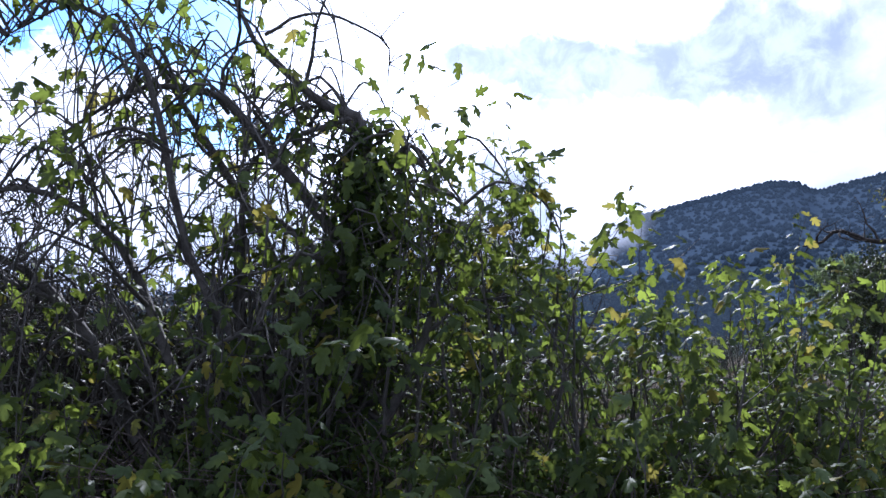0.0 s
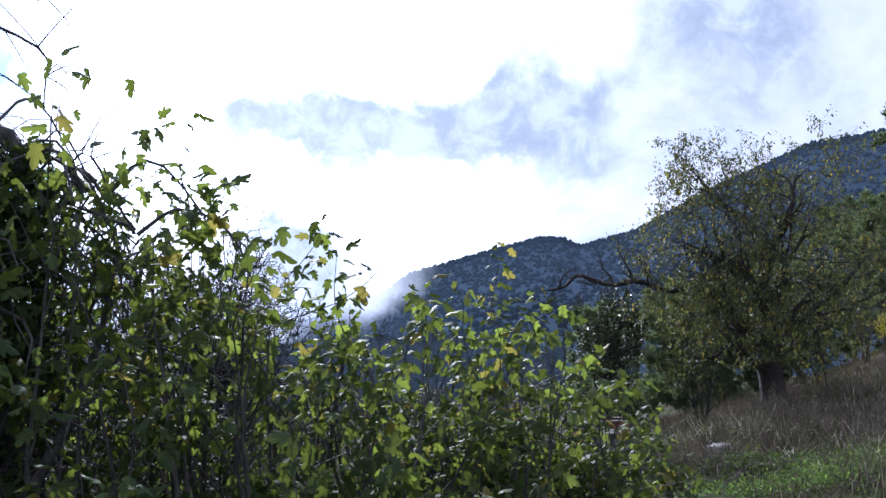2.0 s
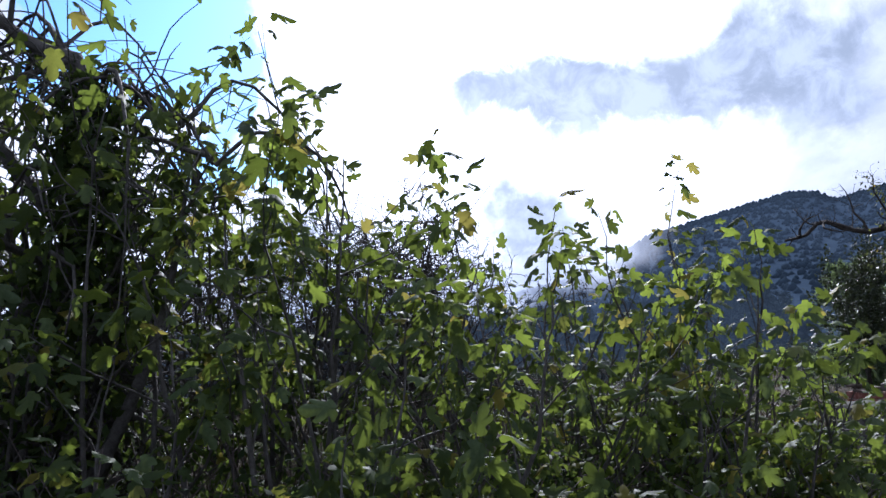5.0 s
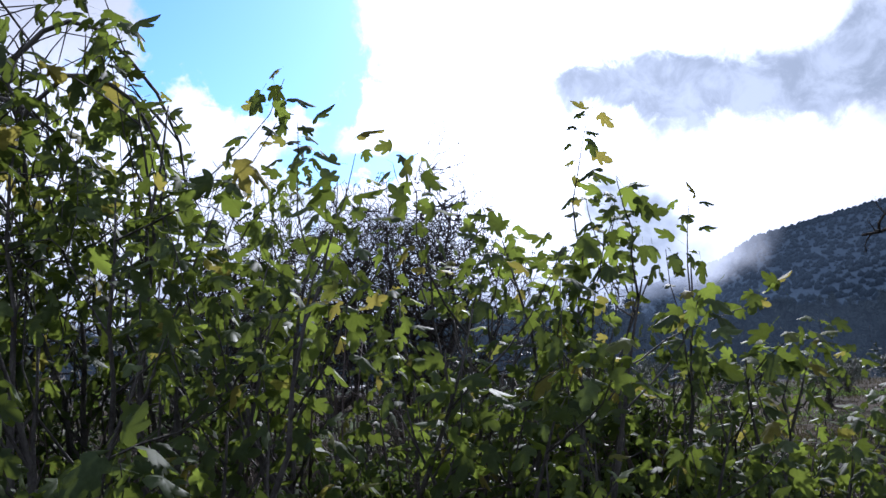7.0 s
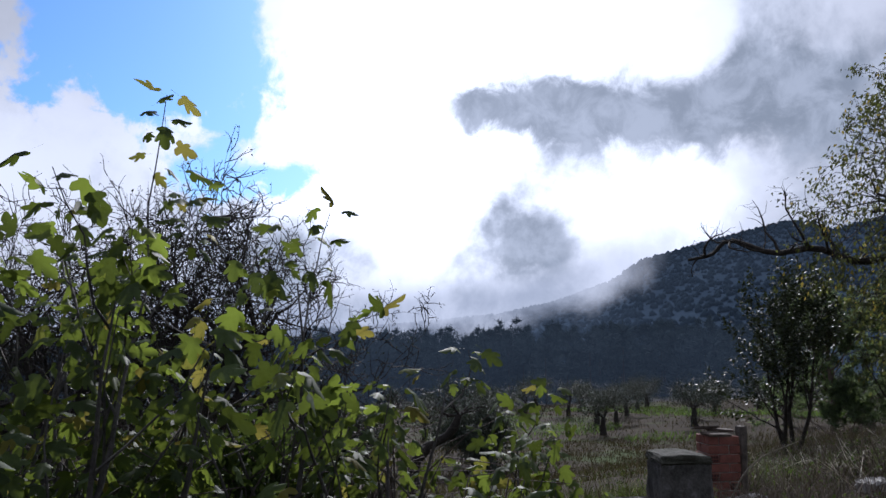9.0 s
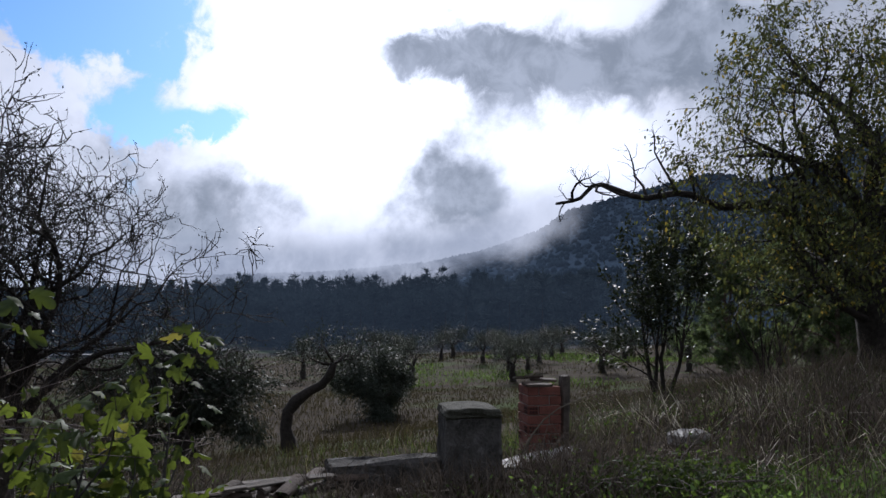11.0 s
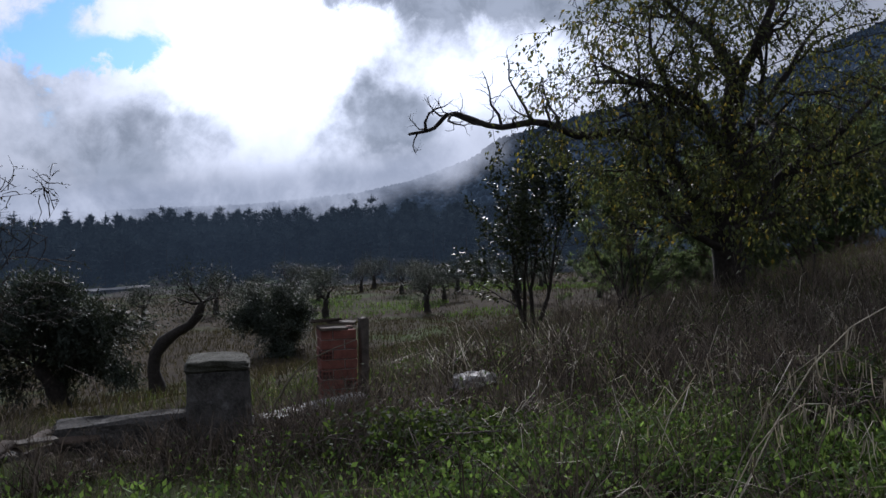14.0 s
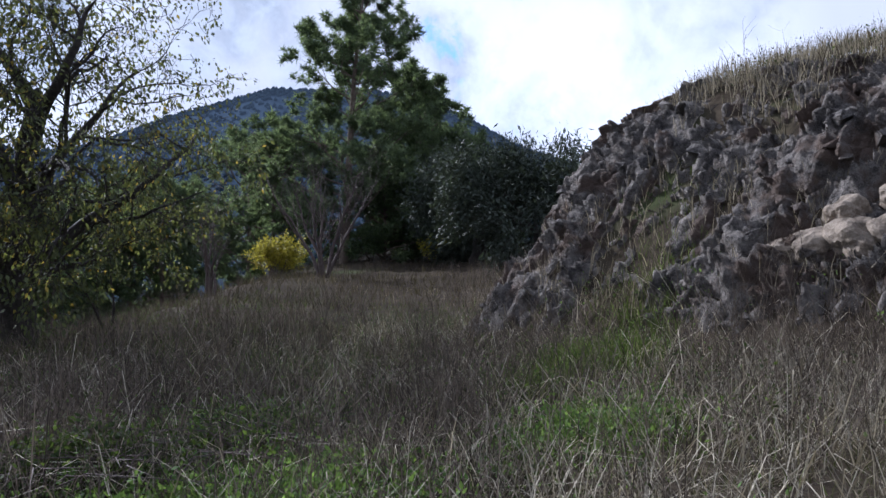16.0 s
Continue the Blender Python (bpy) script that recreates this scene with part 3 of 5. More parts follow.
def pine_tree(x, y, seed, height, wide, low, label, shift=0.0, full=1.0):
    tree = base("pine_tree", spot(x, y, 0.2), label, "tree", "pines at the end of the meadow")
    r = np.random.RandomState(seed)
    trunk, boughs = Bag(), []
    line = smooth_line([(0, 0, -0.3), (0.1, 0, height * 0.3), (shift * 0.5, 0.1, height * 0.65), (shift, 0, height * 0.98)], 14)
    tube(trunk, line, np.linspace(height * 0.018, 0.05, 14), 9)
    part("trunk", trunk, M_PINEBARK, tree)
    g = Growth(seed, 1, 0.2, 0.12, (25, 65), (0.4, 0.6), (6, 8), 0.3, 0.5)
    count = int(34 * full)
    for q in range(count):
        f = low + (0.98 - low) * (q + r.uniform(0, 1)) / count
        s = f * 13
        i = min(int(s), 12)
        p = line[i] + (line[i + 1] - line[i]) * (s - i)
        t = q * 2.4 + r.uniform(-0.5, 0.5)
        reach = wide * (0.9 * math.sin(min(1.0, (1.03 - f) / 0.5) * math.pi / 2) + 0.15) * r.choice([0.5, 0.8, 1.0, 1.25])
        bough = Bag()
        g.grow(bough, p, (math.cos(t), math.sin(t), 0.15 + 0.5 * f), reach, 0.05)
        boughs.append(bough)
    for bough in boughs[:count]:
        part("bough", bough, M_PINEBARK, tree)
    leaves("needles", tree, g, seed, int(10 * full), (0.26, 0.5), TUFT_V, TUFT_T, M_PINE, -0.4, 0.10, 0.55, "dark green needle tufts")
    return tree


def sapling(name, x, y, seed, height, stems, label, material=M_TWIG, leaf=None, per=2, group="", lean=0.3):
    tree = base(name, spot(x, y, 0.05), label, "shrub" if leaf is M_YELLOW else "tree", group)
    r = np.random.RandomState(seed)
    g = Growth(seed, 2, 0.22, 0.2, (18, 45), (0.45, 0.65), (5, 7), 0.2, 0.5)
    for q in range(stems):
        t = q * 2.4 + seed
        stem = Bag()
        g.grow(stem, np.array([math.cos(t) * 0.08, math.sin(t) * 0.08, -0.08]), (math.cos(t) * lean, math.sin(t) * lean, 1), height * r.uniform(0.7, 1.0), 0.040 * height / 2.5)
        part("stem", stem, material, tree)
    if leaf:
        leaves("leaves", tree, g, seed, per, (0.07, 0.14), OVAL_V, OVAL_T, leaf, 0.5, 0.05)
    return tree


walnut_tree(14.5, 20.2)
bare_tree(0.0, 15.8, 31, 5.6, 0.4, "leafless dark tree with fine twigs beside the ruin")
bare_tree(-1.7, 15.2, 32, 6.0, -0.3, "leafless dark tree with crooked leaning trunk")
bare_tree(-3.6, 17.2, 33, 5.4, 0.2, "leafless dark tree in a tangle of brush")
bare_tree(-4.6, 10.2, 34, 3.9, -0.2, "leafless thorny thicket tree behind the figs")
bare_tree(-6.4, 11.6, 35, 4.4, 0.2, "leafless thorny thicket tree behind the figs")
bare_tree(-3.7, 8.2, 37, 3.3, -0.2, "low leafless thorny tree behind the figs")
bare_tree(-2.2, 7.9, 38, 3.1, 0.1, "low leafless thorny tree behind the figs")
bare_tree(-3.1, 7.3, 46, 3.3, -0.1, "leafless tangled thorn tree beside the old fig")
bare_tree(-4.5, 8.7, 47, 4.0, 0.1, "leafless tangled thorn tree behind the old fig")
bare_tree(-3.0, 9.0, 36, 3.0, 0.2, "low leafless thorny tree behind the figs")
olive_tree("olive_tree", -0.9, 28.5, 41, 4.2, [(0.3, 0, -0.1), (0.2, 0, 0.5), (0, 0, 0.9), (-0.3, 0, 1.3)], "broad dark grey-green olive tree low to the grass", "", 260, 1.2)
olive_tree("olive_tree", 2.55, 25.9, 42, 2.7, [(0.1, 0, -0.1), (-0.15, 0, 0.5), (-0.08, 0, 1.15), (0.35, 0, 1.55), (0.85, 0, 1.85), (1.05, 0, 2.3)], "bent olive tree with a leaning crooked trunk and sparse crown", "", 8, 0.8)
olive_tree("olive_tree", 4.1, 42.6, 43, 3.9, [(0, 0, -0.1), (0.05, 0, 0.5), (0, 0, 0.9)], "round grey olive tree among pale dry grass", "", 170, 1.05)
sapling("small_tree", 11.2, 23.2, 51, 3.8, 4, "slim small tree with dull dark leaves in the meadow", M_BARK, M_OAK, 40)
sapling("sapling", 22.3, 25.8, 52, 3.3, 4, "bare forked sapling in purple-brown grass", M_TWIG, M_TREE, 1, "saplings in the dry meadow")
sapling("sapling", 28.2, 27.6, 53, 4.6, 6, "pinkish bare sapling in front of the pines", M_TWIG, None, 2, "saplings in the dry meadow")
sapling("sapling", 16.4, 20.6, 54, 2.2, 2, "thin leaning sapling beside the big tree", M_BARK, M_TREE, 1, "saplings in the dry meadow")
sapling("sapling", 12.6, 20.6, 55, 2.4, 5, "twiggy suckers round the foot of the tree", M_BARK, None, 3, "saplings in the dry meadow")
sapling("yellow_bush", 29.8, 32.3, 56, 1.5, 16, "bright yellow autumn bush below the pines", M_TWIG, M_YELLOW, 10, "", 0.95)
sapling("yellow_bush", 38.5, 31.5, 57, 1.2, 6, "small yellow-green bush below the pines", M_TWIG, M_YELLOW, 8, "", 0.9)
pine_tree(36.5, 35.5, 61, 13.8, 3.4, 0.07, "tall full pine tree above the dry meadow", 0.6, 1.5)
pine_tree(41.7, 35.3, 62, 9.8, 3.0, 0.06, "middle-sized bushy pine tree", 0.0, 1.4)
pine_tree(26.5, 44.5, 69, 7.2, 2.8, 0.06, "bushy pine tree beside the tall one", 0.1, 1.3)
pine_tree(34.0, 51.0, 58, 9.5, 3.2, 0.05, "bushy pine tree at the wood's edge", 0.1, 1.3)
pine_tree(40.5, 48.5, 57, 10.5, 3.3, 0.05, "tall bushy pine tree at the wood's edge", -0.1, 1.3)
pine_tree(29.0, 50.5, 50, 8.5, 3.0, 0.05, "bushy pine tree at the wood's edge", 0.1, 1.3)
pine_tree(38.2, 34.4, 49, 4.8, 2.3, 0.02, "low bushy pine tree below the tall one", 0.0, 1.2)
pine_tree(41.0, 31.8, 59, 6.2, 2.4, 0.05, "young bushy pine tree before the tall one", -0.1, 1.3)
pine_tree(36.0, 40.5, 63, 8.5, 3.0, 0.12, "bushy pine tree behind the tall one", 0.2, 1.0)
pine_tree(47.0, 39.0, 64, 7.0, 2.8, 0.08, "bushy pine tree at the wood's edge", 0.0, 1.0)
pine_tree(33.0, 46.0, 65, 8.0, 3.0, 0.08, "bushy pine tree at the wood's edge", 0.0, 1.0)
pine_tree(22.0, 47.0, 66, 7.0, 3.0, 0.08, "bushy pine tree behind the big tree", 0.0, 1.0)
olive_tree("oak_tree", 34.0, 22.4, 67, 6.0, [(0, 0, -0.1), (0.1, 0, 0.7), (0, 0, 1.3)], "dark evergreen oak above the rocky bank", "", 150, 1.3)
olive_tree("oak_tree", 37.0, 27.5, 68, 5.6, [(0, 0, -0.1), (0.1, 0, 1.0), (0, 0, 1.8)], "dark evergreen oak beside the pines", "", 150, 1.1)

# olive grove in the valley
grove = olive_tree("olive_tree", 14.0, 74.0, 71, 4.2, [(0, 0, -0.1), (0.1, 0, 0.6), (0.0, 0, 1.3)], "grey-green olive tree of the grove in the valley", "olive grove", 22, 1.0)
r = np.random.RandomState(72)
for row in range(5):
    for col in range(9):
        gx0, gy0 = -6 + col * 6.5 + r.uniform(-1.2, 1.2) + row * 2.5, 66 + row * 8.0 + r.uniform(-1.5, 1.5)
        if (row, col) != (1, 2):
            copy_thing(grove, Matrix.Translation(spot(gx0, gy0, 0.1)) @ pose(0, 0, 0, 0, 0, r.uniform(0, 360)) @ Matrix.Diagonal((*[r.uniform(0.8, 1.15)] * 3, 1)))

# belt of pines at the far side of the valley
belt, stems = Bag(), Bag()
for q in range(210):
    az = r.uniform(-32, 22)
    dist = r.uniform(140, 178) - 14 * (az > 6)
    px, py = math.sin(radians(az)) * dist, math.cos(radians(az)) * dist
    tall = r.uniform(6.0, 9.5) + 2.5 * soft_step(az, -4, 8)
    pz = -9.0
    tube(stems, [(px, py, pz - 1), (px, py, pz + tall * 0.8)], [0.2, 0.08], 4)
    k = 46
    f = r.uniform(0.0, 1.0, k) ** 0.8
    wide = tall * 0.26 * np.sin(np.clip((1.08 - f) / 0.6, 0, 1) * 1.57)
    t = r.uniform(0, 6.283, k)
    place = np.stack([px + np.cos(t) * wide * r.uniform(0.2, 1, k), py + np.sin(t) * wide * r.uniform(0.2, 1, k), pz + f * tall], 1)
    strew(belt, TUFT_V, TUFT_T, place, upright(k, r), r.uniform(1.3, 2.5, k))
tagged(new("pine_belt", belt.mesh("pine_belt", M_BELT_HAZED)), "dark belt of pines along the far side of the field", "forest", kind="stuff")
tagged(new("pine_belt_trunks", stems.mesh("pine_belt_trunks", M_BARK)), "trunks of the pine belt standing close together", "forest", kind="stuff")

# wooded rise behind the belt
def rise(az, dist):
    return -9.4 + (7.4 + 0.16 * np.clip(az, -30, 14)) * soft_step(dist, 175, 310) - 6 * soft_step(dist, 330, 420)


AZ, D = np.meshgrid(np.linspace(-60, 24, 85), np.linspace(170, 420, 26), indexing="ij")
P = np.stack([np.sin(np.radians(AZ)) * D, np.cos(np.radians(AZ)) * D, rise(AZ, D)], -1)
h0, h1 = AZ.shape
ii, jj = np.meshgrid(np.arange(h0 - 1), np.arange(h1 - 1), indexing="ij")
rise_bag = Bag().add(P.reshape(-1, 3), None, np.stack([ii * h1 + jj, (ii + 1) * h1 + jj, (ii + 1) * h1 + jj + 1, ii * h1 + jj + 1], -1).reshape(-1, 4))
tagged(new("wooded_rise_backdrop", rise_bag.mesh("wooded_rise_backdrop", M_SLOPE_HAZED, True)), "low dark rise beyond the valley under pine wood", "hill", kind="structure")
wood = Bag()
for q in range(620):
    az = r.uniform(-42, 20)
    dist = 180 + 140 * r.uniform(0, 1) ** 0.7
    tall = r.uniform(4.5, 8.5) * (1.25 if r.uniform() < 0.12 else 1.0)
    px, py = math.sin(radians(az)) * dist, math.cos(radians(az)) * dist
    k = 30
    f = r.uniform(0.02, 1.0, k) ** 0.8
    wide = tall * r.uniform(0.20, 0.36) * np.sin(np.clip((1.08 - f) / 0.6, 0, 1) * 1.57)
    t = r.uniform(0, 6.283, k)
    place = np.stack([px + np.cos(t) * wide * r.uniform(0.2, 1, k), py + np.sin(t) * wide * r.uniform(0.2, 1, k), float(rise(az, dist)) + f * tall], 1)
    strew(wood, TUFT_V, TUFT_T, place, upright(k, r), r.uniform(1.4, 2.8, k))
tagged(new("rise_woods", wood.mesh("rise_woods", M_BELT_HAZED)), "dark pine wood with a ragged skyline on the rise", "forest", kind="stuff")

# pale farm track across the valley
AZ, D = np.meshgrid(np.linspace(-26, -9, 60), np.array([131.5, 136.0]), indexing="ij")
D = D + 1.2 * np.sin(AZ * 0.6)
TX, TY = np.sin(np.radians(AZ)) * D, np.cos(np.radians(AZ)) * D
track = Bag().add(np.stack([TX, TY, land(TX, TY) + 0.25], -1).reshape(-1, 3), None, [(2 * k, 2 * k + 2, 2 * k + 3, 2 * k + 1) for k in range(59)])
tagged(new("road", track.mesh("road", M_SLAB)), "pale farm track crossing the valley floor", "road", kind="structure")


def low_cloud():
    """Cloud that hangs on the mountain and hides its ridge: a glowing sheet, with blue haze added below."""
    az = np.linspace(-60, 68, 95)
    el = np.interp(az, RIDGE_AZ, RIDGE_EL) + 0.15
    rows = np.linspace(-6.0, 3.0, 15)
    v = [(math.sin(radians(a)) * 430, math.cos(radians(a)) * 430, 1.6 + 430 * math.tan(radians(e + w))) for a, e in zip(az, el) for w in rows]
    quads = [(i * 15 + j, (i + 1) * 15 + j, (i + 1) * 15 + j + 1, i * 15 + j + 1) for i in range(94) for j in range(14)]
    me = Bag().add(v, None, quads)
    m = bpy.data.materials.new("low_cloud")
    m.use_nodes = True
    n = Nodes(m.node_tree)
    m.node_tree.nodes.remove(m.node_tree.nodes["Principled BSDF"])
    uv = n.add("ShaderNodeUVMap")
    axes = n.add("ShaderNodeSeparateXYZ")
    n.link(uv.outputs[0], axes.inputs[0])
    u, w = axes.outputs[0], axes.outputs[1]
    at = n.add("ShaderNodeNewGeometry").outputs["Position"]
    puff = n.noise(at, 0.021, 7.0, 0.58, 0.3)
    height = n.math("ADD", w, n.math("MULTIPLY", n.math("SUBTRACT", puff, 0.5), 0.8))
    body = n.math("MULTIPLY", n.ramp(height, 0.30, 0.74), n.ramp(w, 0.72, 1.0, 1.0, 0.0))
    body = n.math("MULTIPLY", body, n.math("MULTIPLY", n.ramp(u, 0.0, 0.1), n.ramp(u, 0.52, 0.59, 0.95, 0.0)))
    # haze over the slope, imitated by a weak blue glow of the sheet
    haze_veil = n.math("MULTIPLY", n.ramp(w, 0.0, 0.4, 0.0, 0.09), n.ramp(w, 0.60, 0.74, 1.0, 0.0))
    cover = n.math("MAXIMUM", body, haze_veil)
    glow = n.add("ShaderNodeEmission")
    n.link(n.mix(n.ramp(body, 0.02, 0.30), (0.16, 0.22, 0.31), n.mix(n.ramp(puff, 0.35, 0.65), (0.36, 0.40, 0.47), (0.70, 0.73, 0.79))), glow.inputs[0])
    clear = n.add("ShaderNodeBsdfTransparent")
    mixed = n.add("ShaderNodeMixShader")
    n.link(cover, mixed.inputs[0])
    n.link(clear.outputs[0], mixed.inputs[1])
    n.link(glow.outputs[0], mixed.inputs[2])
    n.link(mixed.outputs[0], m.node_tree.nodes["Material Output"].inputs[0])
    data = me.mesh("low_cloud_backdrop", m, True)
    layer = data.uv_layers.new(name="UVMap")
    index = np.empty(len(data.loops), np.int32)
    data.loops.foreach_get("vertex_index", index)
    layer.data.foreach_set("uv", np.stack([index // 15 / 94.0, index % 15 / 14.0], 1).astype(np.float32).ravel())
    tagged(new("low_cloud_backdrop", data), "grey and white low cloud on the mountain ridge with a blue haze veil below, as a glowing sheet", "cloud", kind="structure")


def valley_haze_sheet():
    """A faint glowing blue sheet, added to imitate haze over the valley floor."""
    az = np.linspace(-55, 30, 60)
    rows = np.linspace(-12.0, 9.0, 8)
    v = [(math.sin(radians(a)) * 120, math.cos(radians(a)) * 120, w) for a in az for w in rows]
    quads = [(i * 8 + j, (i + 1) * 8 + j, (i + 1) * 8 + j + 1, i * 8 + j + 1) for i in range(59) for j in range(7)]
    m = bpy.data.materials.new("valley_haze_sheet")
    m.use_nodes = True
    n = Nodes(m.node_tree)
    m.node_tree.nodes.remove(m.node_tree.nodes["Principled BSDF"])
    at = n.add("ShaderNodeNewGeometry").outputs["Position"]
    axes = n.add("ShaderNodeSeparateXYZ")
    n.link(at, axes.inputs[0])
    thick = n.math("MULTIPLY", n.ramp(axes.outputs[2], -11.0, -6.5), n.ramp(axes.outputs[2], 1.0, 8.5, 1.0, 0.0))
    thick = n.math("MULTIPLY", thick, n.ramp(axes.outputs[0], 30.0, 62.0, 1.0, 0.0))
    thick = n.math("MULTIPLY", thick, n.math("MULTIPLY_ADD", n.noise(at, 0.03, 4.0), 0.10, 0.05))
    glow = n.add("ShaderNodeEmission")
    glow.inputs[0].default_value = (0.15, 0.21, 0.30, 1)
    clear = n.add("ShaderNodeBsdfTransparent")
    mixed = n.add("ShaderNodeMixShader")
    n.link(thick, mixed.inputs[0])
    n.link(clear.outputs[0], mixed.inputs[1])
    n.link(glow.outputs[0], mixed.inputs[2])
    n.link(mixed.outputs[0], m.node_tree.nodes["Material Output"].inputs[0])
    tagged(new("haze_sheet_backdrop", Bag().add(v, None, quads).mesh("haze_sheet_backdrop", m, True)), "faint glowing blue sheet standing in for haze over the valley", "mist", kind="structure")


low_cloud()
valley_haze_sheet()

# ---------------------------------------------------------------- figs along the path
LEAF_MESH = Bag().add(FIG_V, FIG_T).mesh("leaf", M_FIG)


def fig_plant(name, x, y, seed, stems, label, single=0, size=(0.09, 0.185), full=11):
    """A fig with several upright shoots: (way, length, thickness) for each."""
    plant = base(name, spot(x, y, 0.05), label, "tree" if name == "fig_tree" else "shrub", "" if name == "fig_tree" else "fig shoots along the path")
    r = np.random.RandomState(seed)
    place, way = [], []
    for p, d, length, radius in stems:
        g = Growth(r.randint(9999), 1, 0.26, 0.25, (25, 60), (0.3, 0.5), (3, 5), 0.35, 0.6, 0.0, 0.006)
        stem = Bag()
        g.grow(stem, np.array(p, float), np.array(d, float), length, radius)
        part("stem", stem, M_FIGBARK, plant)
        for pts in g.sites:
            ends = pts[-1]
            s = np.sort(r.uniform(0.12, 1.0, full)) ** 0.4 * (len(pts) - 1.001)
            i = s.astype(int)
            at = pts[i] + (pts[i + 1] - pts[i]) * (s - i)[:, None]
            t = np.arange(full) * 2.4 + r.uniform(0, 6)
            out = np.stack([np.cos(t), np.sin(t), np.linspace(-0.15, 0.75, full) + r.normal(0, 0.2, full)], 1)
            place.append(at + out * 0.07)
            way.append(out)
    place, way = np.concatenate(place), np.concatenate(way)
    keep = place[:, 2] > 0.05
    place, way = place[keep], way[keep]
    turn = frames(way * 1.6, r, 0.7)
    scale = r.uniform(size[0], size[1], len(place))
    near = np.argsort(place @ np.array([-0.643, 0.766, 0.0]))[:single]
    rest = np.setdiff1d(np.arange(len(place)), near)
    bag = Bag()
    strew(bag, FIG_V, FIG_T, place[rest], turn[rest], scale[rest])
    tagged(part("leaves", bag, M_FIG, plant, "large lobed green fig leaves"), kind="stuff")
    for q in near:
        ob = new("leaf", LEAF_MESH)
        ob.parent = plant
        m = Matrix([list(row) for row in turn[q]]).to_4x4()
        ob.matrix_local = Matrix.Translation(place[q]) @ m @ Matrix.Scale(scale[q], 4)
    return plant


def fig_tree(x, y):
    """The old fig: thick crooked limbs arching over, many hanging twigs."""
    stems = []
    r = np.random.RandomState(80)
    for q in range(20):
        t = q * 2.4
        stems.append(((math.cos(t) * r.uniform(0.1, 0.9), math.sin(t) * r.uniform(0.1, 0.6), 0.3), (math.cos(t) * 0.35, math.sin(t) * 0.3, 1), r.uniform(1.4, 3.2), 0.022))
    plant = fig_plant("fig_tree", x, y, 81, stems, "old sprawling fig tree with crooked limbs and yellowing leaves", 60, (0.09, 0.15), 8)
    g = Growth(82, 2, 0.5, 0.55, (30, 85), (0.45, 0.8), (8, 10), 0.12, 0.55, 2.2, 0.0075)
    for ctrl, radius in (
        ([(-0.2, 0, 0), (0.1, 0, 1.2), (0.45, 0, 2.25), (0.62, 0, 2.9), (0.63, 0, 3.6), (0.3, 0, 3.78), (0.05, 0, 4.0), (-0.25, 0, 4.3), (-0.5, 0, 4.9)], 0.085),
        ([(-0.3, 0, 0.2), (-0.1, 0, 1.3), (0.2, 0, 2.15), (0.55, 0, 2.5), (0.2, 0, 3.05), (-0.1, 0, 3.4), (-0.45, 0, 3.82), (-0.8, 0, 3.9), (-1.1, -0.1, 3.86), (-1.6, -0.2, 3.5)], 0.08),
        ([(-0.2, 0, 0.2), (-0.35, 0, 1.4), (-0.33, 0.1, 2.3), (-0.3, 0.1, 3.2), (-0.1, 0.1, 3.5)], 0.06),
        ([(0, 0, 0.2), (0.5, 0, 1.3), (0.75, 0.1, 2.4), (0.8, 0.1, 3.1)], 0.08),
        ([(0, 0, 0.2), (0.6, -0.2, 1.0), (1.1, -0.2, 2.0), (1.3, -0.2, 2.9)], 0.07),
        ([(0, 0, 0.2), (-0.9, 0.1, 0.9), (-1.5, 0.1, 2.0), (-2.2, 0.0, 2.6), (-2.9, 0.0, 2.2)], 0.08),
        ([(-0.1, 0, 0.3), (-0.7, -0.1, 1.6), (-1.2, -0.1, 2.7), (-1.9, -0.2, 3.1), (-2.5, -0.3, 2.8), (-2.8, -0.3, 2.1)], 0.05),
        ([(0, 0, 0.2), (-0.1, -0.2, 1.6), (-0.6, -0.3, 2.6), (-0.9, -0.4, 3.9), (-1.4, -0.4, 4.4), (-1.9, -0.4, 4.2)], 0.05),
        ([(0, 0, 0.2), (0.2, 0.5, 1.2), (-0.2, 0.7, 2.6), (-0.9, 0.6, 3.8), (-1.4, 0.5, 4.6)], 0.08),
    ):
        limb = Bag()
        line = smooth_line(ctrl, 16)
        length = float(np.linalg.norm(np.diff(line, axis=0), axis=1).sum())
        g.grow(limb, None, None, length * 0.42, radius, 0, line)
        part("limb", limb, M_FIGBARK, plant, "thick crooked dark limb")
    # long thin canes arching out of the limbs and hanging down
    rc = np.random.RandomState(85)
    arches = [smooth_line(c, 30) for c in ([(0.62, 0, 2.9), (0.63, 0, 3.6), (0.05, 0, 4.0), (-0.5, 0, 4.9)], [(0.5, 0, 2.5), (-0.1, 0, 3.4), (-0.8, 0, 3.9), (-1.6, -0.2, 3.5)], [(-0.9, 0.1, 0.9), (-1.5, 0.1, 2.0), (-2.2, 0, 2.6), (-2.9, 0, 2.2)],
                                             [(-0.7, -0.1, 1.6), (-1.2, -0.1, 2.7), (-1.9, -0.2, 3.1), (-2.5, -0.3, 2.8)], [(0.75, 0.1, 2.4), (0.8, 0.1, 3.1), (1.1, 0.1, 3.3), (1.4, 0, 3.0)], [(-0.6, -0.3, 2.6), (-0.9, -0.4, 3.9), (-1.4, -0.4, 4.4), (-1.9, -0.4, 4.2)])]
    cane_way, cane_at = [], []
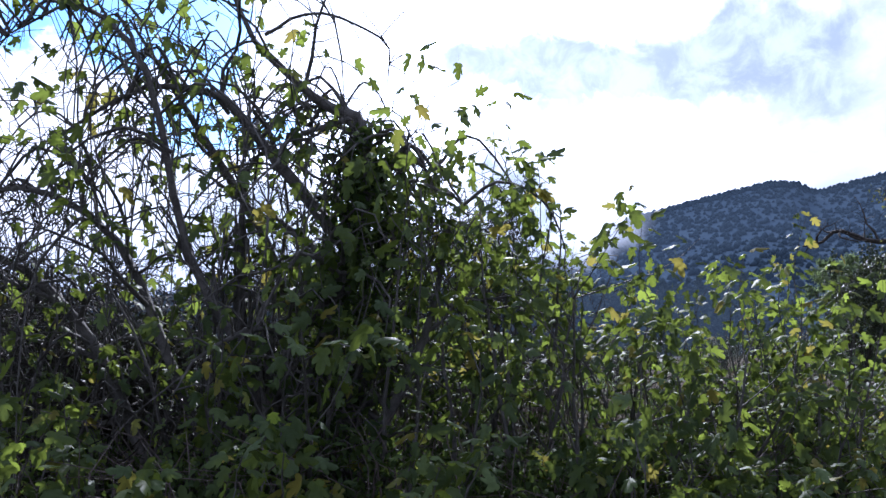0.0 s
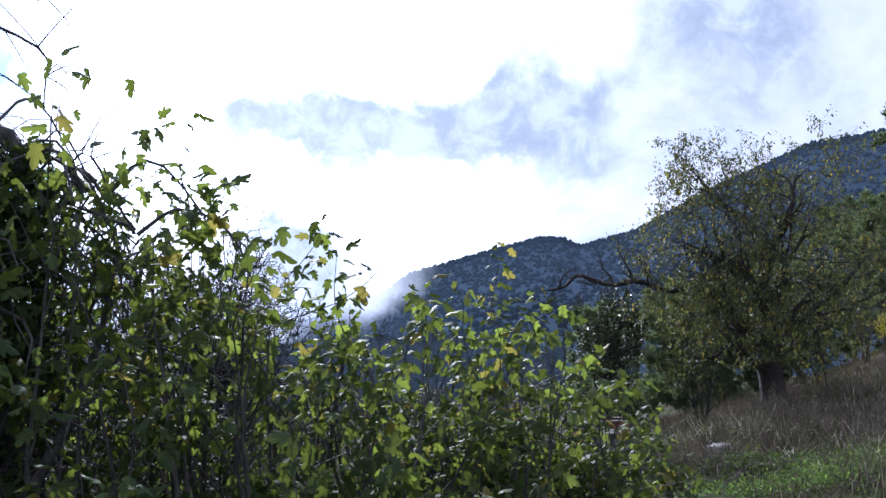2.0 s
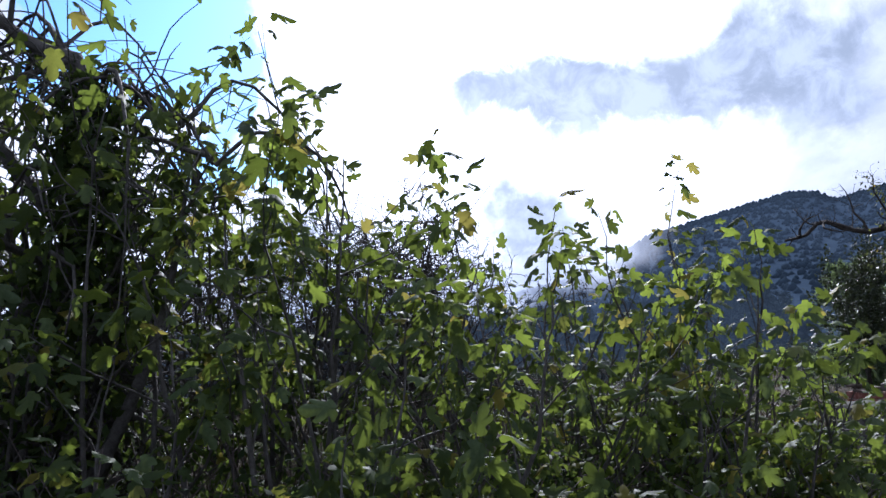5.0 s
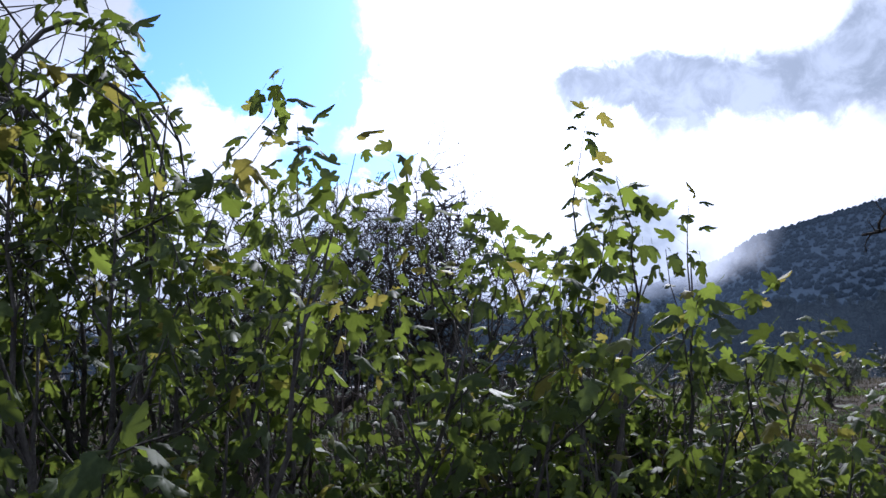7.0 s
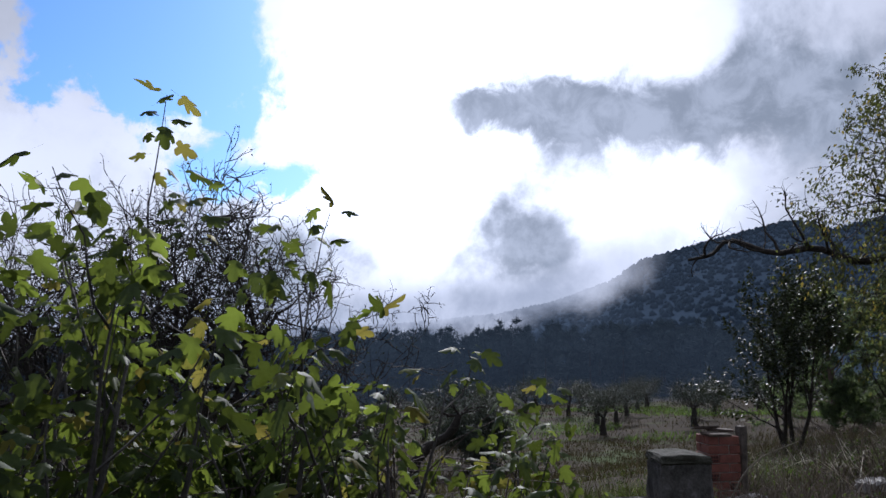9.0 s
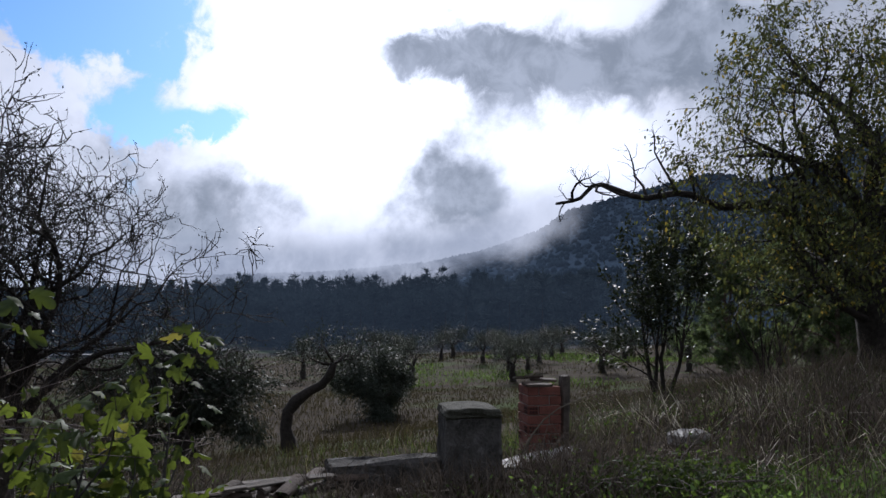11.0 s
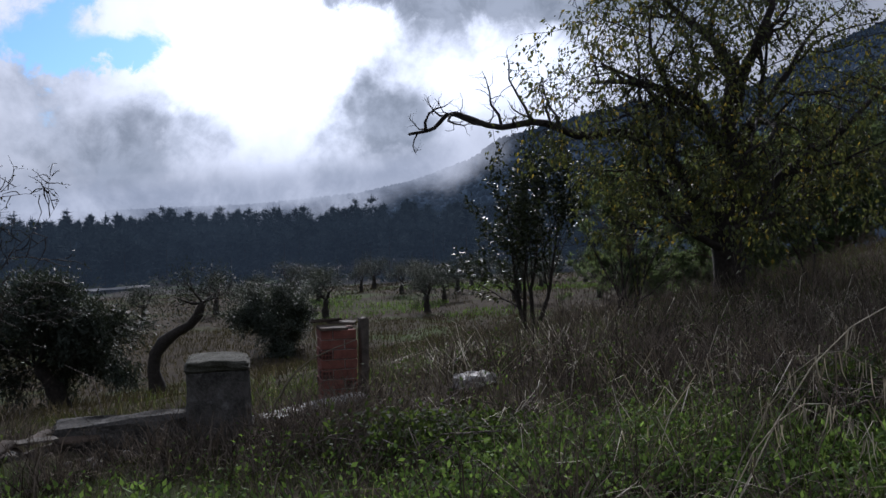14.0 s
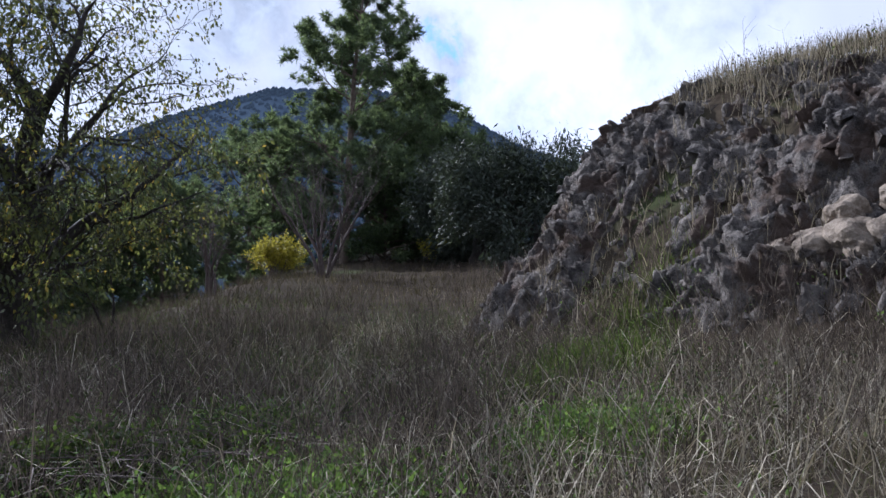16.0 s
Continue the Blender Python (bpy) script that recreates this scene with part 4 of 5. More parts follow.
    for q in range(8):
        canes = Bag()
        for k in range(16):
            arch = arches[rc.randint(len(arches))]
            p = arch[rc.randint(4, 30)]
            side = -1 if rc.uniform() < 0.68 else 1
            reach, fall, up = rc.uniform(0.2, 0.95), rc.uniform(0.5, 1.9), rc.uniform(0.05, 0.4)
            depth = rc.normal(0, 0.3)
            ctrl = np.array([p, p + (side * reach * 0.45, depth * 0.4, up), p + (side * reach, depth * 0.8, up * 0.4 - fall * 0.3), p + (side * reach * rc.uniform(0.8, 1.15), depth, -fall)])
            ctrl[:, 2] = np.maximum(ctrl[:, 2], 0.4)
            line = smooth_line(ctrl, 12) + np.cumsum(rc.normal(0, 0.011, (12, 3)), 0)
            tube(canes, line, np.linspace(rc.uniform(0.009, 0.018), 0.004, 12), 4)
            for m in range(6):
                z = line[rc.randint(3, 12)]
                d = rc.normal(0, 0.16, 3)
                tube(canes, smooth_line([z, z + d * 0.6 + (0, 0, 0.05), z + d * 1.5 + (0, 0, rc.uniform(-0.15, 0.15))], 5), np.linspace(0.006, 0.003, 5), 3)
                if rc.uniform() < 0.36:
                    cane_at.append(z + d * 1.5)
                    cane_way.append(d)
        tagged(part("hanging_canes", canes, M_FIGBARK, plant, "tangle of thin arching and hanging dark canes"), kind="stuff")
    hung = Bag()
    strew(hung, FIG_V, FIG_T, np.array(cane_at), frames(np.array(cane_way), rc, 1.0), rc.uniform(0.08, 0.16, len(cane_at)))
    tagged(part("hanging_leaves", hung, M_FIG, plant, "yellowing leaves on the hanging canes"), kind="stuff")
    # close strands climbing round the old trunk
    for cx, count in ((-0.3, 16), (0.35, 12), (-0.05, 8)):
        strands = Bag()
        for q in range(count):
            p = np.array([cx + rc.normal(0, 0.12), rc.normal(0, 0.15), 0.1])
            ctrl = [p + np.array([rc.normal(0, 0.07) + 0.08 * k * (cx > 0), rc.normal(0, 0.05), k * rc.uniform(0.5, 0.72)]) for k in range(5)]
            tube(strands, smooth_line(ctrl, 14), np.linspace(rc.uniform(0.014, 0.035), 0.008, 14), 5)
        tagged(part("stem_bundle", strands, M_FIGBARK, plant, "bundle of dark twisted upright stems"), kind="stuff")
    ivy = Bag()
    ri = np.random.RandomState(84)
    along_limb = smooth_line([(0.15, 0, 0.8), (0.45, 0, 1.9), (0.66, 0, 2.7), (0.63, 0, 3.5)], 3600) + ri.normal(0, 1, (3600, 3)) * np.linspace(0.36, 0.10, 3600)[:, None]
    strew(ivy, OVAL_V, OVAL_T, along_limb, frames(ri.normal(0, 1, (3600, 3)), ri, 0.4), ri.uniform(0.06, 0.11, 3600))
    tagged(part("ivy", ivy, M_BRAMBLE, plant, "dark ivy clinging to a limb"), kind="stuff")
    leaves("crown_leaves", plant, g, 83, 1, (0.08, 0.14), FIG_V, FIG_T, M_FIG, 0.6, 0.04, 0.3, "sparse yellowing fig leaves")
    return plant


fig_tree(-1.35, 6.3)


def fig_shrub(x, y, seed, height, count, spread, single, label="young fig shoots with large lobed green leaves"):
    r = np.random.RandomState(seed)
    stems = []
    for q in range(count):
        t = q * 2.4 + seed
        d = spread * math.sqrt((q + 0.5) / count)
        stems.append(((math.cos(t) * d, math.sin(t) * d, -0.05), (math.cos(t) * 0.18 + r.normal(0, 0.06), math.sin(t) * 0.18 + r.normal(0, 0.06), 1), 0.88 * height * r.uniform(0.6, 1.02), 0.014 + 0.004 * height))
    fig_plant("fig_shrub", x, y, seed, stems, label, single, (0.06, 0.12) if seed in (103, 104, 105, 106, 108, 110, 111, 113, 114) else (0.07, 0.145))


for x, y, seed, height, count, spread, single in (
    (-0.1, 6.3, 101, 3.25, 13, 0.7, 10),
    (0.8, 6.9, 102, 3.5, 9, 0.6, 10),
    (1.2, 5.7, 103, 2.6, 10, 0.6, 20),
    (2.1, 6.7, 104, 2.8, 9, 0.5, 20),
    (2.7, 6.3, 105, 2.35, 9, 0.5, 30),
    (3.4, 7.0, 106, 2.0, 13, 0.6, 30),
    (0.4, 4.8, 107, 1.6, 9, 0.7, 40),
    (1.5, 5.0, 108, 1.5, 9, 0.6, 40),
    (-0.9, 4.6, 109, 1.5, 8, 0.7, 30),
    (2.5, 5.6, 110, 1.3, 7, 0.5, 40),
    (4.0, 6.7, 111, 1.15, 6, 0.35, 30),
    (-2.4, 5.0, 112, 1.7, 7, 0.8, 20),
    (2.3, 6.9, 114, 2.75, 8, 0.5, 10),
    (-2.7, 6.5, 115, 2.3, 8, 0.7, 10),
    (4.0, 8.1, 113, 1.35, 7, 0.45, 25),
):
    fig_shrub(x, y, seed, height, count, spread, single)


# ---------------------------------------------------------------- ruin beside the path
def block(size, seed=0, bevel=0.01, rough=0.006, cuts=0):
    """A worn block with softened, uneven edges, its foot at z = 0."""
    bm = bmesh.new()
    bmesh.ops.create_cube(bm, size=1)
    bmesh.ops.scale(bm, vec=size, verts=bm.verts)
    bmesh.ops.translate(bm, vec=(0, 0, size[2] / 2), verts=bm.verts)
    if cuts:
        bmesh.ops.subdivide_edges(bm, edges=bm.edges[:], cuts=cuts, use_grid_fill=True)
    bmesh.ops.bevel(bm, geom=[e for e in bm.edges if e.calc_face_angle(0) > 1], offset=bevel, segments=1, affect="EDGES")
    r = random.Random(seed)
    for v in bm.verts:
        v.co += Vector((r.uniform(-1, 1), r.uniform(-1, 1), r.uniform(-1, 1))) * rough
    return bm


def brick_pillar(x, y, turn):
    pillar = base("brick_pillar", spot(x, y, 0.16), "broken pillar of hollow red bricks with crumbling mortar", "pillar")
    pillar.rotation_euler.z = radians(turn)
    w, h = 0.37, 0.105
    part("mortar_core", block((w - 0.02, w - 0.02, 0.95), 1, 0.01, 0.004), M_MORTAR, pillar, "grey crumbling mortar")
    long_brick, end_brick = bpy.data.meshes.new("brick"), bpy.data.meshes.new("brick")
    for me, size in ((long_brick, (0.24, 0.115, 0.093)), (end_brick, (0.115, 0.115, 0.093))):
        bm = block(size, 7, 0.005, 0.002)
        bm.to_mesh(me)
        bm.free()
        me.materials.append(M_BRICK)
    r = random.Random(3)
    for c in range(9):
        z = 0.02 + c * h
        for side in range(4):
            for q in (-1, 1):
                if c == 8 and (side + q) % 3 == 0:
                    continue
                flip = (c + side) % 2
                wide_one = (q < 0) == bool(flip)
                ob = new("brick", long_brick if wide_one else end_brick)
                ob.parent = pillar
                turn_by = Matrix.Rotation(side * math.pi / 2, 4, "Z")
                ob.matrix_local = turn_by @ pose(q * (0.064 if wide_one else 0.126) + r.uniform(-0.004, 0.004), -w / 2 + 0.054 + r.uniform(-0.006, 0.003), z, 0, 0, r.uniform(-1.0, 1.0))
        # hollow ends show on alternate sides, their inner shade as dark blocks on the face
        for side in (0, 1, 3):
            q = 1 if (c + side) % 2 else -1
            if c in (1, 3, 4, 6):
                holes = bmesh.new()
                for a in range(3):
                    for b in range(2):
                        m = Matrix.Translation((q * 0.126 + (a - 1) * 0.034, -w / 2 - 0.008, z + 0.026 + b * 0.040)) @ Matrix.Diagonal((0.024, 0.008, 0.027, 1))
                        bmesh.ops.create_cube(holes, size=1, matrix=Matrix.Rotation(side * math.pi / 2, 4, "Z") @ m)
                part("hollow_shade_blocks", holes, M_HOLE_SHADE, pillar, "dark blocks for the shaded square hollows in brick end")
    for q, (px, py, t) in enumerate(((-0.06, -0.1, 6), (0.07, 0.08, -14), (-0.1, 0.1, 30))):
        ob = part("cap_tile", block((0.30, 0.20, 0.03), q, 0.006, 0.005), M_TILE, pillar, "loose flat tile on top")
        ob.matrix_local = pose(px, py, 0.955 + q * 0.032, 3 - 4 * q, 2, t)
    post = part("post", block((0.09, 0.13, 1.08), 9, 0.012, 0.006, 2), M_WOOD, pillar, "dark weathered wooden post")
    post.matrix_local = pose(0.275, -0.02, -0.02, 0, 1, 3)


def concrete_block(x, y, turn):
    thing = base("concrete_block", spot(x, y, 0.18), "stained grey concrete stump with a sloping mossy top", "block")
    thing.rotation_euler.z = radians(turn)
    bm = block((0.52, 0.50, 0.78), 4, 0.03, 0.012, 4)
    for v in bm.verts:
        v.co.x *= 1 - 0.10 * v.co.z
        v.co.y *= 1 - 0.10 * v.co.z
    part("body", bm, M_CONCRETE, thing)
    cap = block((0.50, 0.48, 0.08), 6, 0.02, 0.008, 4)
    for v in cap.verts:
        if v.co.z > 0.04:
            v.co.z += 0.022 * max(0.0, 1 - abs(v.co.x - 0.06) * 4.0) - 0.05 * v.co.x
            v.co.x *= 0.96
    ob = part("cap", cap, M_MOSS, thing, "pale lichen-grown mortar cap")
    ob.location.z = 0.76
    return thing


def low_wall(name, a, b, wide, tall, seed, material, label, sink=0.15, lift=0.0):
    a, b = Vector(a), Vector(b)
    mid, way = (a + b) / 2, b - a
    ob_bm = block((way.length, wide, tall), seed, 0.02, 0.015, 5)
    me = bpy.data.meshes.new(name)
    ob_bm.to_mesh(me)
    ob_bm.free()
    me.materials.append(material)
    ob = tagged(new(name, me), label, "wall" if "wall" in name else "slab")
    z = float(land(mid.x, mid.y)) - sink + lift
    ob.matrix_world = Matrix.Translation((mid.x, mid.y, z)) @ Matrix.Rotation(math.atan2(way.y, way.x), 4, "Z")
    return ob


brick_pillar(6.93, 13.8, 8)
concrete_block(5.98, 11.75, 6)
low_wall("low_wall", (4.75, 11.55), (5.8, 11.85), 0.26, 0.48, 11, M_CONCRETE, "low broken concrete wall end beside the stump")
low_wall("stone_slab", (6.25, 12.3), (7.2, 13.15), 0.28, 0.20, 12, M_SLAB, "wet pale flat slab lying between stump and pillar", 0.12)
low_wall("stone_slab", (8.08, 12.55), (8.40, 12.70), 0.26, 0.20, 13, M_SLAB, "pale flat slab in the grass", 0.1)

# fallen roof tiles, boards and stones along the broken wall
r = random.Random(91)
tile_mesh = bpy.data.meshes.new("roof_tile")
bm = bmesh.new()
steps = 7
rows = []
for s in (0.0, 0.42):
    outer = [bm.verts.new((math.cos(math.pi * k / steps) * 0.09, s, math.sin(math.pi * k / steps) * 0.06)) for k in range(steps + 1)]
    inner = [bm.verts.new((math.cos(math.pi * k / steps) * 0.078, s, math.sin(math.pi * k / steps) * 0.048)) for k in range(steps + 1)]
    rows.append((outer, inner))
for k in range(steps):
    for q in (0, 1):
        bm.faces.new((rows[0][q][k], rows[0][q][k + 1], rows[1][q][k + 1], rows[1][q][k]))
    for s in (0, 1):
        bm.faces.new((rows[s][0][k], rows[s][0][k + 1], rows[s][1][k + 1], rows[s][1][k]))
for k in (0, steps):
    bm.faces.new((rows[0][0][k], rows[1][0][k], rows[1][1][k], rows[0][1][k]))
bmesh.ops.recalc_face_normals(bm, faces=bm.faces)
bm.to_mesh(tile_mesh)
bm.free()
tile_mesh.materials.append(M_TILE)
stone_meshes = []
for seed in range(5):
    bm = bmesh.new()
    bmesh.ops.create_icosphere(bm, subdivisions=2, radius=0.5)
    for v in bm.verts:
        v.co *= 1 + 0.35 * noise.noise(v.co * 1.7 + Vector((seed * 9, 0, 0))) + 0.12 * noise.noise(v.co * 5)
        v.co.z *= 0.6
    me = bpy.data.meshes.new("stone")
    bm.to_mesh(me)
    bm.free()
    me.materials.append(M_ROCK)
    stone_meshes.append(me)


def along(s):
    """A point on the line of the broken wall, s from 0 to 1."""
    return 2.6 + 2.3 * s, 9.2 + 2.2 * s


for q in range(34):
    s = r.random()
    x, y = along(0.45 + 0.55 * s)
    x, y = x + r.uniform(-0.3, 0.15), y + r.uniform(-0.1, 0.4)
    ob = tagged(new("roof_tile", tile_mesh), "weathered curved clay roof tile lying in rubble", "roof tile", "fallen roof tiles")
    ob.matrix_world = Matrix.Translation((x, y, float(land(x, y)) + 0.02 + 0.08 * r.random())) @ pose(0, 0, 0, r.uniform(-10, 14), r.uniform(-25, 25), r.uniform(-75, -15)) @ Matrix.Diagonal((0.8, 0.75, 0.6, 1))
for q in range(170):
    x, y = along(r.random())
    x, y = x + r.gauss(0, 0.4), y + r.gauss(0, 0.4)
    big = r.uniform(0.05, 0.17)
    ob = tagged(new("stone", stone_meshes[q % 5]), "rough grey-brown rubble stone of the fallen wall", "stone", "rubble of the broken wall")
    ob.matrix_world = Matrix.Translation((x, y, float(land(x, y)) + big * 0.15)) @ pose(0, 0, 0, r.uniform(-25, 25), r.uniform(-25, 25), r.uniform(0, 360)) @ Matrix.Scale(big, 4)
for q in range(5):
    x, y = along(0.50 + 0.08 * q)
    bm = block((r.uniform(0.5, 0.9), 0.09, 0.02), q, 0.004, 0.004, 1)
    me = bpy.data.meshes.new("board")
    bm.to_mesh(me)
    bm.free()
    me.materials.append(M_WOOD)
    ob = tagged(new("board", me), "grey weathered board lying on rubble", "board", "boards on the rubble")
    ob.matrix_world = Matrix.Translation((x, y + 0.1, float(land(x, y)) + 0.1)) @ pose(0, 0, 0, r.uniform(-6, 6), r.uniform(-8, 8), 25 + r.uniform(-25, 25))

# ---------------------------------------------------------------- rocky bank
a_, b_ = np.meshgrid(np.linspace(-2.2, 13, 380), np.linspace(-0.3, 5.0, 170), indexing="ij")
bx = BANK_AT[0] + a_ * BANK_ALONG[0] + b_ * BANK_IN[0]
by = BANK_AT[1] + a_ * BANK_ALONG[1] + b_ * BANK_IN[1]
bz = land(bx, by)
edge = np.minimum(np.minimum(soft_step(a_, -1.4, -0.6), soft_step(b_, -0.3, 0.6)), np.minimum(1 - soft_step(b_, 3.0, 4.6), 1 - soft_step(a_, 11.5, 13)))
bulge = np.zeros_like(bz)
for i in range(a_.shape[0]):
    for j in range(a_.shape[1]):
        p = Vector((a_[i, j], b_[i, j], 0.0))
        w = Vector((noise.noise(p * 0.9), noise.noise(p * 0.9 + Vector((7, 3, 0))), 0.0)) * 0.55 + Vector((noise.noise(p * 3.0), noise.noise(p * 3.0 + Vector((7, 3, 0))), 0.0)) * 0.16
        q = p + w
        across, run = 2.4 * (q.y - 0.75 * q.x), 2.2 * (0.8 * q.x + 0.6 * q.y)
        bed = (1.25 * across) % 1.0
        slab = noise.cell(Vector((math.floor(1.25 * across) * 3.7, run * 0.9, 1.5)))
        chunk = noise.cell(Vector((across * 2.6, run * 1.7, 4.5)))
        chip = noise.cell(Vector((across * 6.5, run * 4.0, 8.5)))
        bulge[i, j] = 0.11 * bed + 0.10 * slab + 0.09 * chunk + 0.08 * chip + 0.30 * noise.noise(p * 0.5) + 0.11 * noise.noise(p * 1.4) + 0.05 * noise.noise(p * 9.0)
lift = (bulge + 0.05) * edge - 0.25 * (1 - edge)
bx, by, bz = bx - BANK_IN[0] * lift * 0.75, by - BANK_IN[1] * lift * 0.75, bz + lift * 0.6
k0, k1 = a_.shape
ii, jj = np.meshgrid(np.arange(k0 - 1), np.arange(k1 - 1), indexing="ij")
rock = Bag().add(np.stack([bx, by, bz], -1).reshape(-1, 3), None, np.stack([ii * k1 + jj, (ii + 1) * k1 + jj, (ii + 1) * k1 + jj + 1, ii * k1 + jj + 1], -1).reshape(-1, 4))
rock_bank = tagged(new("rock_bank", rock.mesh("rock_bank", M_ROCK)), "steep bank of broken grey slate rock with dry grass on top", "rock", kind="structure")

chips = []
for seed in range(6):
    bm = bmesh.new()
    bmesh.ops.create_icosphere(bm, subdivisions=1, radius=0.5)
    for v in bm.verts:
        v.co = Vector((round(v.co.x * 2.2 + 0.3 * noise.noise(v.co * 3 + Vector((seed * 5, 0, 0)))) / 2.2 + 0.35 * v.co.x, v.co.y * 0.8, round(v.co.z * 1.8) / 2.6 + 0.2 * v.co.z))
    bmesh.ops.rotate(bm, cent=(0, 0, 0), matrix=Euler((0.4 + seed, 0.5, seed * 1.3)).to_matrix(), verts=bm.verts)
    me = bpy.data.meshes.new("stone")
    bm.to_mesh(me)
    bm.free()
    me.materials.append(M_PALE if seed == 5 else M_ROCK)
    chips.append(me)
r = random.Random(95)
for q in range(230):
    i, j = r.randrange(45, 300), r.randrange(8, 120)
    big = r.uniform(0.07, 0.22) * (1.5 if q % 9 == 0 else 1)
    ob = new("stone", chips[q % 5])
    ob.parent = rock_bank
    ob.matrix_local = Matrix.Translation((bx[i, j] + 0.02, by[i, j], bz[i, j] - 0.02)) @ pose(0, 0, 0, r.uniform(-30, 30), r.uniform(-30, 30), r.uniform(0, 360)) @ Matrix.Diagonal((big * 1.4, big, big * 0.8, 1))
bm = bmesh.new()
bmesh.ops.create_icosphere(bm, subdivisions=4, radius=0.5)
for v in bm.verts:
    v.co *= 1 + 0.34 * noise.noise(v.co * 2.6) + 0.10 * noise.noise(v.co * 6.0) + 0.06 * noise.noise(v.co * 13)
boulder = bpy.data.meshes.new("stone")
bm.to_mesh(boulder)
bm.free()
boulder.materials.append(M_PALE)
for x, y, big in ((16.75, 8.1, 0.34), (16.7, 7.75, 0.42), (16.65, 7.35, 0.5), (16.9, 7.5, 0.42), (16.85, 8.45, 0.26), (16.55, 6.9, 0.5), (16.5, 6.4, 0.45), (16.95, 7.0, 0.4)):
    ob = new("stone", boulder)
    ob.parent = rock_bank
    tagged(ob, "pale tan weathered boulder")
    ob.matrix_local = Matrix.Translation((x, y, float(land(x, y)) + 0.06)) @ pose(0, 0, 0, r.uniform(-20, 20), r.uniform(-20, 20), r.uniform(0, 360)) @ Matrix.Diagonal((big * 1.3, big, big * 0.9, 1))

# ---------------------------------------------------------------- grass, weeds and brush
GREEN = ((16.3, 9.5, 1.2, 0.7), (9.1, 10.4, 1.0, 0.8), (10.6, 9.3, 1.0, 0.7), (6.6, 10.2, 1.3, 0.6), (8.4, 16.6, 1.8, 1.2), (12.2, 11.5, 0.9, 0.6), (13.2, 8.2, 0.6, 0.5), (5.4, 9.6, 1.2, 0.6), (7.8, 10.9, 0.9, 0.4))
NO_GRASS = ((3.2, 9.8, 0.3), (3.8, 10.4, 0.3), (4.4, 11.0, 0.3), (4.9, 11.4, 0.3), (7.25, 13.75, 0.36), (6.05, 11.75, 0.34), (6.9, 12.7, 0.4), (5.3, 11.7, 0.3), (8.0, 12.5, 0.3))


def greenness(x, y):
    g = np.zeros(len(x))
    for cx, cy, sx, sy in GREEN:
        g = np.maximum(g, np.exp(-(((x - cx) / sx) ** 2 + ((y - cy) / sy) ** 2)))
    return g


def scatter(count, x0, x1, y0, y1, r, path=0.75):
    x, y = r.uniform(x0, x1, count), r.uniform(y0, y1, count)
    n, u = -UY * x + UX * y, UX * x + UY * y
    keep = (np.abs(n + 0.3) > path) | (u > 12)
    a, b = bank(x, y)
    keep &= ~((a > -1.2) & (a < 15) & (b > 0.5) & (b < 3.0))
    for cx, cy, cr in NO_GRASS:
        keep &= (x - cx) ** 2 + (y - cy) ** 2 > cr * cr
    x, y = x[keep], y[keep]
    return x, y, land(x, y) - 0.03


def stuff(name, bag, material, label, category="grass"):
    return tagged(new(name, bag.mesh(name, material)), label, category, kind="stuff")


r = np.random.RandomState(201)


def trim(x, y):
    """How tall plants stand: low on the strip before the ruin and on the trodden line."""
    n, u = -UY * x + UX * y, UX * x + UY * y
    return 1 - 0.62 * soft_step(n, 2.0, 3.2) * (1 - soft_step(n, 6.0, 7.5)) * (1 - soft_step(u, 11.0, 14.5)) - 0.55 * (1 - soft_step(np.abs(n + 0.3), 0.4, 2.2)) * (1 - soft_step(u, 12, 14))


def clumps(count, each, box, r, spread, path=0.75):
    x, y, z = scatter(count, *box, r, path)
    cx, cy = np.repeat(x, each), np.repeat(y, each)
    t, d = r.uniform(0, 6.283, len(cx)), spread * np.sqrt(r.uniform(0, 1, len(cx)))
    x, y = cx + np.cos(t) * d, cy + np.sin(t) * d
    return x, y, land(x, y) - 0.03, np.repeat(r.uniform(0.4, 1.35, len(cx) // each), each)


bag = Bag()
x, y, z = scatter(90000, 3, 24, 4, 24, r)
g = greenness(x, y)
keep = r.uniform(0, 1, len(x)) < g * 0.95 + 0.05
x, y, z = x[keep], y[keep], z[keep]
blades(bag, np.stack([x, y, z], 1), r.uniform(0.15, 0.42, len(x)) * trim(x, y), 0.004, r.uniform(0.2, 0.9, len(x)), r)
for cx, cy, sx, sy, count in ((16.2, 9.7, 0.75, 0.38, 2600), (13.5, 8.4, 0.4, 0.3, 800), (10.4, 9.2, 0.6, 0.35, 1100), (9.1, 10.3, 0.6, 0.35, 1000), (8.5, 16.6, 1.3, 0.9, 3500)):
    x, y = r.normal(cx, sx, count), r.normal(cy, sy, count)
    blades(bag, np.stack([x, y, land(x, y) - 0.02], 1), r.uniform(0.12, 0.36, count) * (0.5 + 0.5 * trim(x, y)), r.uniform(0.003, 0.006, count), r.uniform(0.2, 1.0, count), r)
stuff("green_grass", bag, M_GREEN, "fresh bright green grass in patches among dry stalks")

bag = Bag()
x, y, z = scatter(6000, 4, 19, 6, 15, r)
g = greenness(x, y)
keep = (r.uniform(0, 1, len(x)) < g * 0.8 + 0.10)
x, y, z = x[keep], y[keep], z[keep]
for q in range(14):
    d = r.normal(0, 0.10, (len(x), 3)) + np.array([0, 0, 0.13])
    d[:, 2] = np.abs(d[:, 2]) * (0.4 + 0.6 * trim(x, y))
    strew(bag, OVAL_V, OVAL_T, np.stack([x, y, z], 1) + d, frames(d, r, 0.0), r.uniform(0.02, 0.045, len(x)))
